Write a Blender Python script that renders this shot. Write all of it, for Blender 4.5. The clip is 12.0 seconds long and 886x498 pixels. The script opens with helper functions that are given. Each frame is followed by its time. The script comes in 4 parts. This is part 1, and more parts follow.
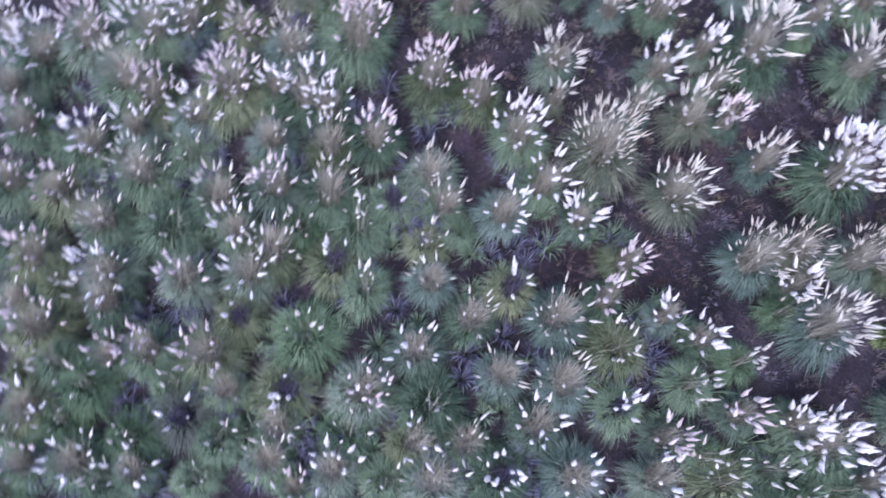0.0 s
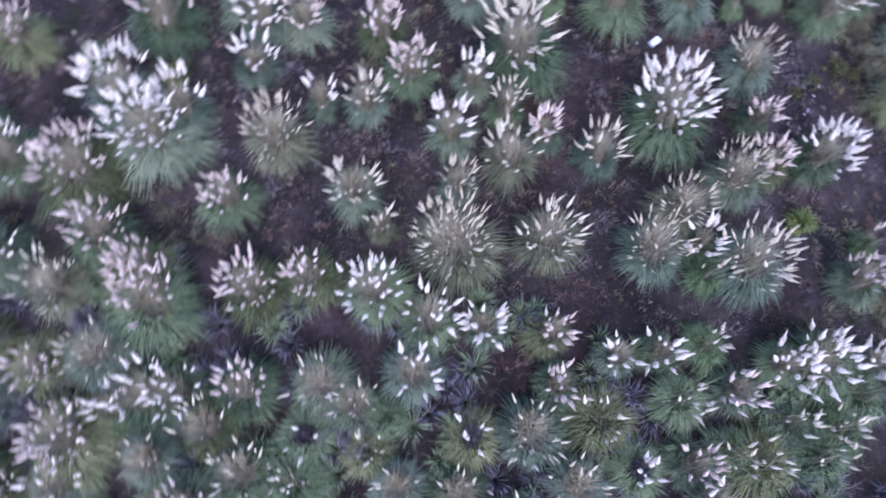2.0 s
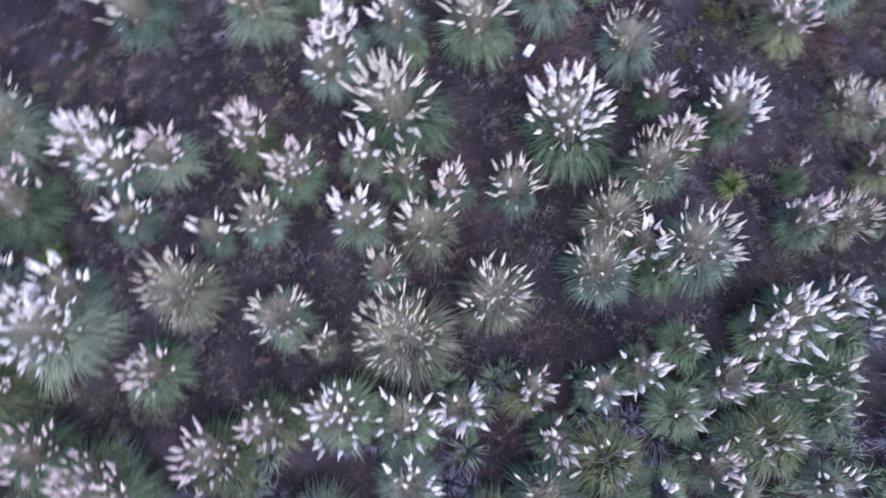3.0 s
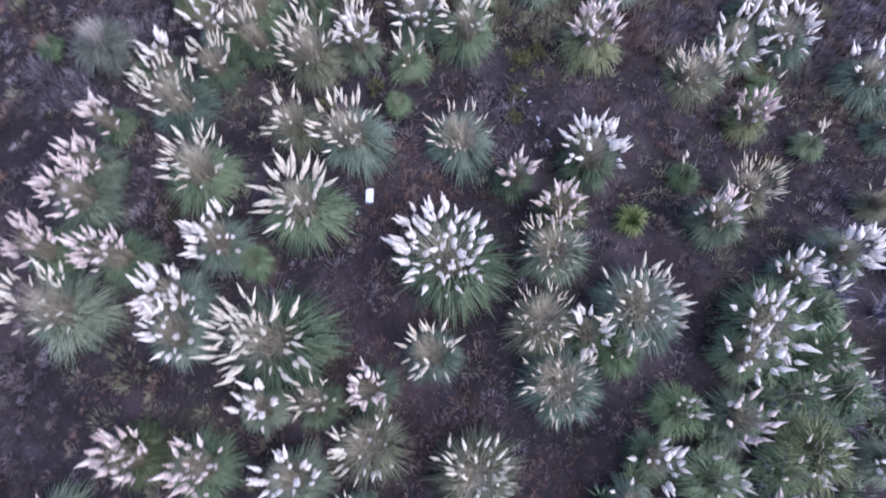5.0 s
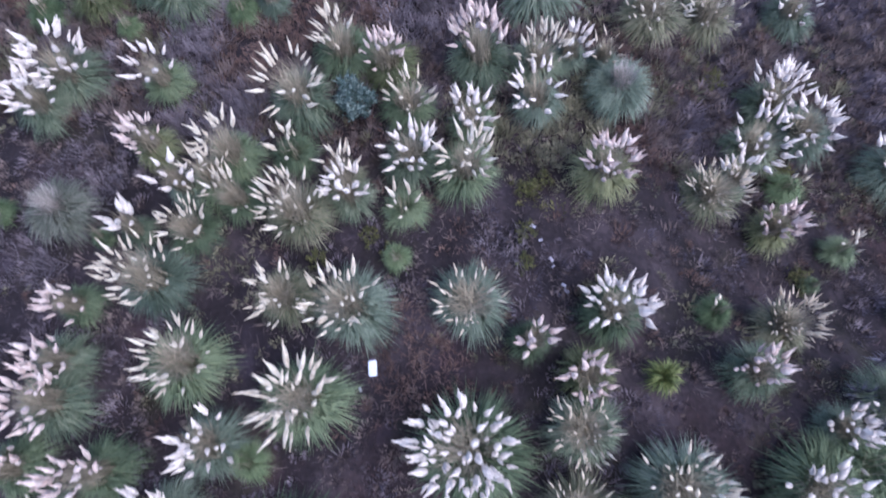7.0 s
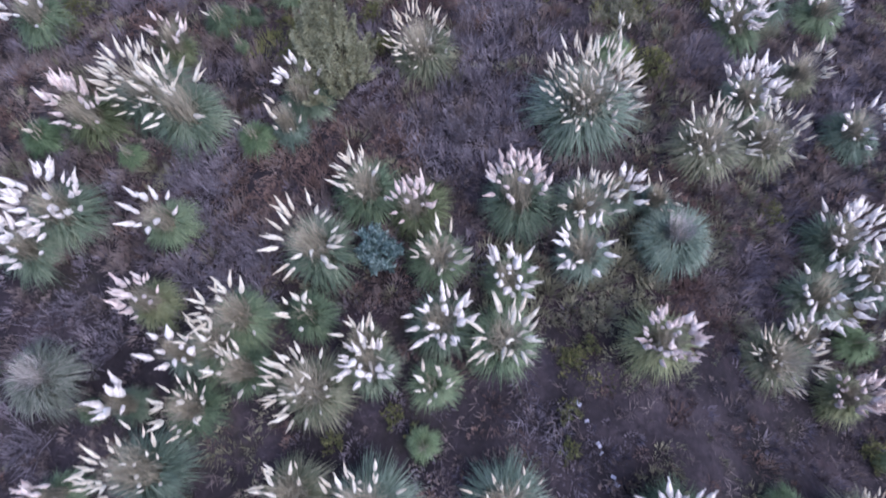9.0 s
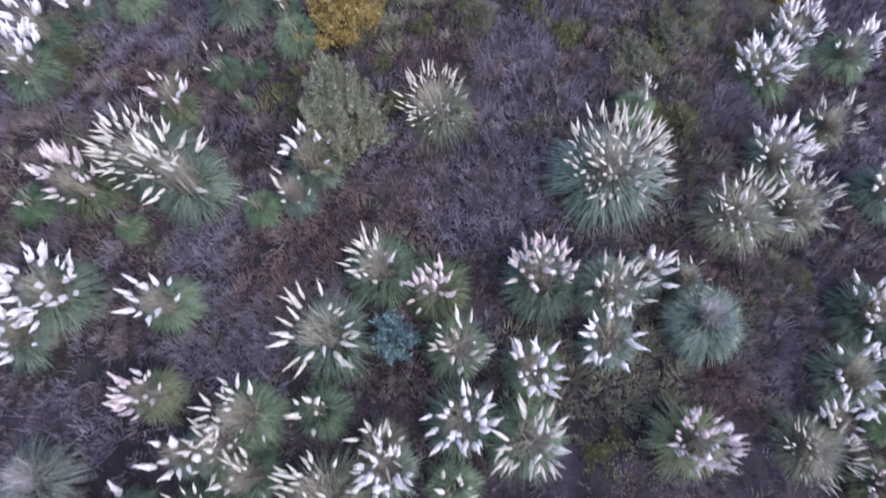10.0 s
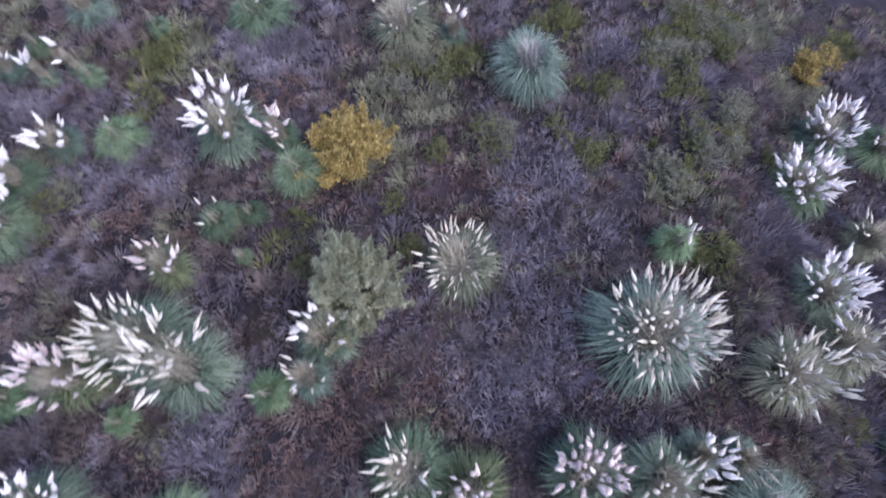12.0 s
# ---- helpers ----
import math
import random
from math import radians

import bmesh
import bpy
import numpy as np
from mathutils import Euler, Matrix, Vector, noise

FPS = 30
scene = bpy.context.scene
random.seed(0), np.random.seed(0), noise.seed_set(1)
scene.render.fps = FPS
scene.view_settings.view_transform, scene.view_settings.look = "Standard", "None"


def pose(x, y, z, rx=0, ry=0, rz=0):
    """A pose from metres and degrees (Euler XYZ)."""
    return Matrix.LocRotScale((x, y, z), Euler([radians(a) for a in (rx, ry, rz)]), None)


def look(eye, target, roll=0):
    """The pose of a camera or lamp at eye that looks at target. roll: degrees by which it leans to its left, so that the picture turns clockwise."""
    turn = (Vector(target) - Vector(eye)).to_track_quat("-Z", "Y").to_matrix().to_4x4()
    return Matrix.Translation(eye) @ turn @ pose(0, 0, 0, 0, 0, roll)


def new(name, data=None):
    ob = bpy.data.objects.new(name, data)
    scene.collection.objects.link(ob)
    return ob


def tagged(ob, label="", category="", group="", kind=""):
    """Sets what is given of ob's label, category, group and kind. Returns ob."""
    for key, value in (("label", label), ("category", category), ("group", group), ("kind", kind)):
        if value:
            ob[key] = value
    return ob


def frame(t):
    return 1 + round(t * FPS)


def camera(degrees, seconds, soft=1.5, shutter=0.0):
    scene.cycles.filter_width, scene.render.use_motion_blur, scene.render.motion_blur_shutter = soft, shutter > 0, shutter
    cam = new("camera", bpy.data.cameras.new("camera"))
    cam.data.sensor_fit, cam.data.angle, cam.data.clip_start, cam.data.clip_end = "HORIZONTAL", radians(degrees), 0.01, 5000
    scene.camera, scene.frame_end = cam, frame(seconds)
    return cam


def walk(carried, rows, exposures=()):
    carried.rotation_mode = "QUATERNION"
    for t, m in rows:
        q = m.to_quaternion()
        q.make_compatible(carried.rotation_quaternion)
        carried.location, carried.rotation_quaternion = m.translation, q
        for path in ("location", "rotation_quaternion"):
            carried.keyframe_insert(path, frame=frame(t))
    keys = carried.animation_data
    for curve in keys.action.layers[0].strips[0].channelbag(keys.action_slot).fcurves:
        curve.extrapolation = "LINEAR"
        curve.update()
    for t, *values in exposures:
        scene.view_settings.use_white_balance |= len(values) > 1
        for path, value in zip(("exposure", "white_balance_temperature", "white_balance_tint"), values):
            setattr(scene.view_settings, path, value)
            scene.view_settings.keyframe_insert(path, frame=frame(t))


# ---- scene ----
cam = camera(68.0, 12.0, soft=1.8, shutter=0.6)

# seconds, x, y, z, heading, pitch, roll of the drone's camera
PATH = [
    (0.0, -0.580, -0.606, 15.704, 83.94, -71.66, 15.23),
    (0.5, -0.482, 0.667, 15.703, 78.86, -72.33, 11.67),
    (1.0, -0.175, 1.839, 15.601, 73.22, -72.74, 8.11),
    (1.5, 0.313, 3.007, 15.553, 66.16, -73.47, 5.31),
    (2.0, 1.066, 4.202, 15.520, 57.75, -74.79, 2.92),
    (2.5, 2.018, 5.150, 15.422, 50.03, -76.00, 0.32),
    (3.0, 3.073, 5.900, 15.314, 42.44, -77.17, -2.19),
    (3.5, 4.237, 6.367, 15.160, 34.95, -78.20, -5.01),
    (3.7, 4.702, 6.483, 15.104, 32.07, -78.58, -6.26),
    (5.3, 6.724, 6.875, 14.212, 17.66, -74.68, -9.19),
    (5.5, 7.093, 6.969, 14.146, 17.18, -74.78, -9.12),
    (6.0, 8.099, 7.233, 14.034, 15.98, -75.30, -9.05),
    (6.5, 9.097, 7.522, 13.933, 15.01, -75.65, -8.84),
    (7.0, 10.076, 7.845, 13.825, 13.93, -76.08, -8.21),
    (7.2, 10.402, 7.962, 13.797, 13.31, -75.98, -7.88),
    (8.8, 12.883, 8.603, 13.024, 15.70, -73.88, -8.78),
    (9.0, 13.284, 8.739, 13.023, 15.56, -74.28, -8.62),
    (9.5, 14.336, 9.115, 12.956, 15.15, -75.25, -8.09),
    (10.0, 15.283, 9.487, 12.840, 14.14, -75.79, -6.95),
    (10.5, 16.157, 9.848, 12.648, 12.82, -75.87, -5.63),
    (11.0, 17.065, 10.187, 12.509, 11.91, -76.06, -4.61),
    (11.5, 17.956, 10.525, 12.396, 11.01, -76.22, -3.59),
    (12.0, 18.931, 10.731, 12.290, 8.93, -76.70, -3.63),
]


def drone_pose(x, y, z, heading, pitch, roll):
    return pose(x, y, z, 0, 0, heading - 90) @ pose(0, 0, 0, 90 + pitch, 0, 0) @ pose(0, 0, 0, 0, 0, roll)


EXPOSURE, KELVIN, TINT = 1.21, 5720, 14.9
walk(cam, [(row[0], drone_pose(*row[1:])) for row in PATH], [(0.0, EXPOSURE + 0.08, KELVIN - 370, TINT + 3.6), (2.5, EXPOSURE, KELVIN - 170, TINT + 1.6), (5.5, EXPOSURE, KELVIN, TINT), (9.0, EXPOSURE, KELVIN, TINT), (12.0, EXPOSURE + 0.16, KELVIN - 70, TINT)])

# ---- light: an overcast evening sky ----
SUN_UP, SUN_TURN = radians(60), radians(200)
world = bpy.data.worlds.new("sky")
scene.world = world
world.use_nodes = True
wn = world.node_tree
sky = wn.nodes.new("ShaderNodeTexSky")
sky.sky_type, sky.sun_disc = "NISHITA", False
sky.sun_elevation, sky.sun_rotation = SUN_UP, SUN_TURN
sky.air_density, sky.dust_density, sky.ozone_density = 1.0, 3.0, 2.0
wn.links.new(sky.outputs["Color"], wn.nodes["Background"].inputs["Color"])
wn.nodes["Background"].inputs["Strength"].default_value = 0.15
sun_data = bpy.data.lights.new("sun", "SUN")
sun_data.energy, sun_data.angle, sun_data.color = 1.2, radians(40), (1.0, 0.94, 0.88)
sun = new("sun", sun_data)
sun.matrix_world = look(Vector((math.sin(SUN_TURN) * math.cos(SUN_UP), math.cos(SUN_TURN) * math.cos(SUN_UP), math.sin(SUN_UP))) * 50, (0, 0, 0))


# ---- materials ----
def surface(name, colours, rough=0.8, scale=6.0, fine=60.0, island=0.0, per_object=0.0, through_light=0.0, bump=0.0, sheen=0.0):
    """A rough natural surface: colours spread by coarse and fine noise, by loose piece and by object."""
    mat = bpy.data.materials.new(name)
    mat.use_nodes = True
    n, link = mat.node_tree.nodes, mat.node_tree.links
    bsdf = n["Principled BSDF"]
    coords = n.new("ShaderNodeTexCoord")
    coarse, small = n.new("ShaderNodeTexNoise"), n.new("ShaderNodeTexNoise")
    coarse.inputs["Scale"].default_value, coarse.inputs["Detail"].default_value = scale, 4
    small.inputs["Scale"].default_value, small.inputs["Detail"].default_value = fine, 3
    for tex in (coarse, small):
        link.new(coords.outputs["Object"], tex.inputs["Vector"])
    total = n.new("ShaderNodeMath")
    total.operation = "MULTIPLY_ADD"
    link.new(small.outputs["Fac"], total.inputs[0])
    total.inputs[1].default_value = 0.45
    link.new(coarse.outputs["Fac"], total.inputs[2])
    value = total.outputs[0]
    offset = -0.225
    if island:
        geo = n.new("ShaderNodeNewGeometry")
        add = n.new("ShaderNodeMath")
        add.operation = "MULTIPLY_ADD"
        link.new(geo.outputs["Random Per Island"], add.inputs[0])
        add.inputs[1].default_value = island
        link.new(value, add.inputs[2])
        value, offset = add.outputs[0], offset - island / 2
    if per_object:
        info = n.new("ShaderNodeObjectInfo")
        add = n.new("ShaderNodeMath")
        add.operation = "MULTIPLY_ADD"
        link.new(info.outputs["Random"], add.inputs[0])
        add.inputs[1].default_value = per_object
        link.new(value, add.inputs[2])
        value, offset = add.outputs[0], offset - per_object / 2
    shift = n.new("ShaderNodeMath")
    shift.operation = "ADD"
    link.new(value, shift.inputs[0])
    shift.inputs[1].default_value = offset
    ramp = n.new("ShaderNodeValToRGB")
    while len(ramp.color_ramp.elements) < len(colours):
        ramp.color_ramp.elements.new(0.5)
    for i, c in enumerate(colours):
        ramp.color_ramp.elements[i].position = 0.25 + 0.5 * i / max(1, len(colours) - 1)
        ramp.color_ramp.elements[i].color = (*c, 1)
    link.new(shift.outputs[0], ramp.inputs["Fac"])
    link.new(ramp.outputs["Color"], bsdf.inputs["Base Color"])
    bsdf.inputs["Roughness"].default_value = rough
    bsdf.inputs["Specular IOR Level"].default_value = 0.25
    if sheen:
        bsdf.inputs["Sheen Weight"].default_value = sheen
    if bump:
        b = n.new("ShaderNodeBump")
        b.inputs["Strength"].default_value, b.inputs["Distance"].default_value = bump, 0.05
        link.new(small.outputs["Fac"], b.inputs["Height"])
        link.new(b.outputs["Normal"], bsdf.inputs["Normal"])
    if through_light:
        glow = n.new("ShaderNodeBsdfTranslucent")
        link.new(ramp.outputs["Color"], glow.inputs["Color"])
        mix = n.new("ShaderNodeMixShader")
        mix.inputs["Fac"].default_value = through_light
        link.new(bsdf.outputs["BSDF"], mix.inputs[1])
        link.new(glow.outputs["BSDF"], mix.inputs[2])
        link.new(mix.outputs["Shader"], n["Material Output"].inputs["Surface"])
    return mat


SOIL = surface("brown_soil", [(0.0075, 0.0060, 0.0085), (0.019, 0.0148, 0.0200), (0.046, 0.036, 0.045)], 0.95, 0.8, 9, bump=0.9)


def add_patches(mat, tints, scale):
    """Broad uneven patches of other tints over a surface's own colour."""
    n, link = mat.node_tree.nodes, mat.node_tree.links
    bsdf = n["Principled BSDF"]
    coords = n.new("ShaderNodeTexCoord")
    for k, (tint, low, high) in enumerate(tints):
        tex, ramp, mix = n.new("ShaderNodeTexNoise"), n.new("ShaderNodeValToRGB"), n.new("ShaderNodeMix")
        tex.noise_dimensions = "4D"
        tex.inputs["W"].default_value = 3.0 + 7 * k
        tex.inputs["Scale"].default_value, tex.inputs["Detail"].default_value, tex.inputs["Roughness"].default_value = scale * (1 + 0.4 * k), 6, 0.65
        link.new(coords.outputs["Object"], tex.inputs["Vector"])
        ramp.color_ramp.elements[0].position, ramp.color_ramp.elements[1].position = low, high
        link.new(tex.outputs["Fac"], ramp.inputs["Fac"])
        mix.data_type, mix.blend_type = "RGBA", "MULTIPLY"
        link.new(ramp.outputs["Color"], mix.inputs["Factor"])
        link.new(bsdf.inputs["Base Color"].links[0].from_socket, mix.inputs[6])
        mix.inputs[7].default_value = (*tint, 1)
        link.new(mix.outputs[2], bsdf.inputs["Base Color"])


# rusty, olive, pale grey-violet and darker patches of soil
add_patches(SOIL, (((1.2, 0.94, 0.90), 0.52, 0.68), ((1.0, 1.15, 0.62), 0.54, 0.70), ((1.35, 1.40, 1.60), 0.54, 0.72), ((0.55, 0.55, 0.58), 0.50, 0.66)), 0.45)
LITTER = surface("dry_litter", [(0.014, 0.0115, 0.0145), (0.038, 0.030, 0.037), (0.088, 0.073, 0.087)], 0.9, 0.35, 4, island=0.6)
add_patches(LITTER, (((1.30, 0.90, 0.82), 0.50, 0.64), ((0.95, 1.12, 0.66), 0.54, 0.68), ((1.2, 1.25, 1.4), 0.54, 0.70)), 0.45)
TWIG = surface("grey_twig", [(0.085, 0.074, 0.094), (0.165, 0.145, 0.178), (0.29, 0.26, 0.305)], 0.9, 0.6, 8, island=0.3)
RUST = surface("rusty_weed", [(0.046, 0.029, 0.028), (0.110, 0.072, 0.068), (0.185, 0.130, 0.118)], 0.9, 1.2, 5, island=0.15)
VIOLET_WEED = surface("violet_grey_weed", [(0.052, 0.044, 0.057), (0.125, 0.107, 0.135), (0.235, 0.207, 0.250)], 0.9, 1.2, 5, island=0.15)
BROWN_TWIG = surface("brown_twig", [(0.050, 0.039, 0.041), (0.118, 0.093, 0.096), (0.210, 0.172, 0.170)], 0.9, 1.2, 5, island=0.15)
# the bluish-violet shade in the stand's gaps, put into a blade colour
GAP_SHADE = surface("violet_shade_blade", [(0.050, 0.046, 0.074), (0.100, 0.094, 0.142), (0.19, 0.185, 0.235)], 0.8, 0.8, 9, island=0.6, through_light=0.2)
FORB = surface("low_green_leaf", [(0.056, 0.062, 0.030), (0.120, 0.125, 0.055), (0.235, 0.225, 0.098)], 0.7, 1.2, 6, island=0.3, through_light=0.3)
BLADE = {
    "green": surface("green_blade", [(0.055, 0.086, 0.055), (0.131, 0.177, 0.112), (0.232, 0.288, 0.181)], 0.6, 0.8, 9, island=0.35, per_object=0.35, through_light=0.3),
    "grey": surface("grey_green_blade", [(0.073, 0.107, 0.079), (0.159, 0.200, 0.144), (0.284, 0.318, 0.241)], 0.6, 0.8, 9, island=0.35, per_object=0.3, through_light=0.3),
    "dry": surface("straw_blade", [(0.086, 0.101, 0.069), (0.172, 0.182, 0.125), (0.284, 0.275, 0.202)], 0.7, 0.8, 9, island=0.45, per_object=0.25, through_light=0.3),
    "yellow": surface("yellow_green_blade", [(0.073, 0.103, 0.039), (0.159, 0.202, 0.073), (0.267, 0.301, 0.129)], 0.6, 0.8, 9, island=0.5, per_object=0.2, through_light=0.35),
    "violet": surface("dark_violet_blade", [(0.052, 0.060, 0.052), (0.101, 0.110, 0.093), (0.172, 0.181, 0.142)], 0.6, 0.8, 9, island=0.6, per_object=0.2, through_light=0.3),
    "olive": surface("olive_blade", [(0.069, 0.088, 0.047), (0.157, 0.178, 0.099), (0.275, 0.288, 0.172)], 0.6, 0.8, 9, island=0.4, per_object=0.35, through_light=0.3),
    "teal": surface("teal_blade", [(0.065, 0.096, 0.077), (0.138, 0.182, 0.146), (0.241, 0.292, 0.241)], 0.6, 0.8, 9, island=0.35, per_object=0.25, through_light=0.3),
    "pale": surface("pale_teal_blade", [(0.086, 0.122, 0.100), (0.176, 0.225, 0.184), (0.292, 0.344, 0.288)], 0.65, 0.8, 9, island=0.3, per_object=0.2, through_light=0.3),
    "fresh": surface("fresh_green_blade", [(0.058, 0.094, 0.052), (0.140, 0.200, 0.110), (0.24, 0.305, 0.185)], 0.6, 0.8, 9, island=0.35, per_object=0.3, through_light=0.3),
    "ash": surface("ashen_blade", [(0.099, 0.112, 0.096), (0.176, 0.191, 0.165), (0.284, 0.292, 0.258)], 0.75, 0.8, 9, island=0.5, per_object=0.2, through_light=0.3),
}
STALK = surface("straw_stalk", [(0.20, 0.175, 0.135), (0.35, 0.31, 0.245), (0.50, 0.45, 0.365)], 0.7, 2, 20, island=0.5)
DARK_STALK = surface("violet_brown_stalk", [(0.045, 0.034, 0.060), (0.085, 0.066, 0.110), (0.15, 0.125, 0.17)], 0.8, 2, 20, island=0.5)
ASH_STALK = surface("ashen_stalk", [(0.22, 0.20, 0.195), (0.36, 0.33, 0.32), (0.50, 0.465, 0.45)], 0.8, 2, 20, island=0.5)
FLUFF = {
    "W": surface("white_plume", [(0.62, 0.55, 0.53), (0.84, 0.77, 0.745), (0.94, 0.885, 0.86)], 0.9, 5, 40, per_object=0.3, through_light=0.3, sheen=0.3),
    "C": surface("cream_plume", [(0.54, 0.46, 0.37), (0.74, 0.665, 0.57), (0.86, 0.81, 0.73)], 0.9, 5, 40, per_object=0.3, through_light=0.3, sheen=0.3),
    "P": surface("pink_plume", [(0.55, 0.42, 0.41), (0.74, 0.615, 0.59), (0.85, 0.77, 0.74)], 0.9, 5, 40, per_object=0.3, through_light=0.3, sheen=0.3),
    "B": surface("beige_plume", [(0.52, 0.43, 0.33), (0.71, 0.62, 0.51), (0.84, 0.78, 0.68)], 0.9, 5, 40, per_object=0.3, through_light=0.3, sheen=0.3),
}
SHRUB_LEAF = surface("olive_grey_leaf", [(0.155, 0.157, 0.100), (0.265, 0.263, 0.175), (0.39, 0.382, 0.275)], 0.7, 2, 8, island=0.3, through_light=0.3)
WEED_LEAF = surface("grey_olive_leaf", [(0.092, 0.090, 0.064), (0.182, 0.175, 0.126), (0.30, 0.288, 0.215)], 0.75, 1.2, 6, island=0.25, through_light=0.25)
YELLOW_LEAF = surface("yellow_leaf", [(0.19, 0.138, 0.048), (0.37, 0.275, 0.096), (0.53, 0.415, 0.175)], 0.7, 2, 12, island=0.5, through_light=0.3)
BLUE_LEAF = surface("blue_green_leaf", [(0.06, 0.10, 0.10), (0.13, 0.19, 0.19), (0.30, 0.38, 0.38)], 0.6, 2, 12, island=0.6, through_light=0.3)
BARK = surface("brown_bark", [(0.05, 0.04, 0.035), (0.11, 0.09, 0.075), (0.18, 0.15, 0.13)], 0.9, 6, 40)
BOX_WHITE = surface("white_plastic", [(0.52, 0.57, 0.72), (0.62, 0.67, 0.80), (0.72, 0.76, 0.86)], 0.45, 3, 30)
SCRAP = surface("pale_scrap", [(0.25, 0.25, 0.33), (0.36, 0.36, 0.45), (0.48, 0.48, 0.56)], 0.7, 3, 30, island=0.4)


# ---- helpers of shape ----
def mesh_of(name, verts, faces, mats):
    me = bpy.data.meshes.new(name)
    me.from_pydata([tuple(v) for v in verts], [], faces)
    for m in mats if isinstance(mats, (list, tuple)) else [mats]:
        me.materials.append(m)
    return me


def part_of(name, me, parent, label="", m=None):
    ob = new(name, me)
    ob.parent = parent
    if m is not None:
        ob.matrix_local = m
    return tagged(ob, label) if label else ob


def terrain(x, y):
    """The lie of the ground: a low swell under the field, flat towards the horizon."""
    u, v = (x - 9.0) / 10, (y - 8.0) / 10
    swell = 0.617 + -0.371 * u + 0.606 * v + -0.876 * u * u + 0.202 * u * v + -0.499 * v * v
    a, b = min(1.0, max(0.0, (5.2 - y) / 4.4)), min(1.0, max(0.0, (x - 10.5) / 3.5))
    swell -= 1.4 * a * a * (3 - 2 * a) * b * b * (3 - 2 * b)  # a bank that falls away beside the field
    far = max(0.0, math.hypot(x - 9, y - 8) - 22) / 25
    k = 1 / (1 + far * far * far * far)
    uneven = 0.05 * noise.noise(Vector((x * 0.45, y * 0.45, 0.3))) + 0.03 * noise.noise(Vector((x * 1.7, y * 1.7, 4.0)))
    return swell * k + uneven


def strip(verts, faces, points, widths, side):
    """A tapering ribbon along points, in the plane that side spans with them."""
    base = len(verts)
    for p, w in zip(points[:-1], widths):
        verts.append(p - side * w / 2)
        verts.append(p + side * w / 2)
    verts.append(points[-1])
    last = len(points) - 2
    for i in range(last):
        a = base + 2 * i
        faces.append((a, a + 1, a + 3, a + 2))
    a = base + 2 * last
    faces.append((a, a + 1, a + 2))


def spread(rng, lo, hi):
    return lo + (hi - lo) * rng.random()


# ---- ground ----
def axis(lo, hi, step, reach):
    inner = list(np.arange(lo, hi + step / 2, step))
    out, gap = [], step
    x = 0.0
    while x < reach:
        gap *= 1.45
        x += gap
        out.append(x)
    return [lo - o for o in reversed(out)] + inner + [hi + o for o in out]


def build_ground():
    xs, ys = axis(-10, 30, 0.22, 600), axis(-5, 25, 0.22, 600)
    verts = [(x, y, terrain(x, y)) for y in ys for x in xs]
    w = len(xs)
    faces = [(j * w + i, j * w + i + 1, (j + 1) * w + i + 1, (j + 1) * w + i) for j in range(len(ys) - 1) for i in range(w - 1)]
    me = mesh_of("ground", verts, faces, SOIL)
    me.polygons.foreach_set("use_smooth", [True] * len(me.polygons))
    tagged(new("ground", me), "dark brown bare soil with a violet tinge", "ground", kind="structure")


build_ground()


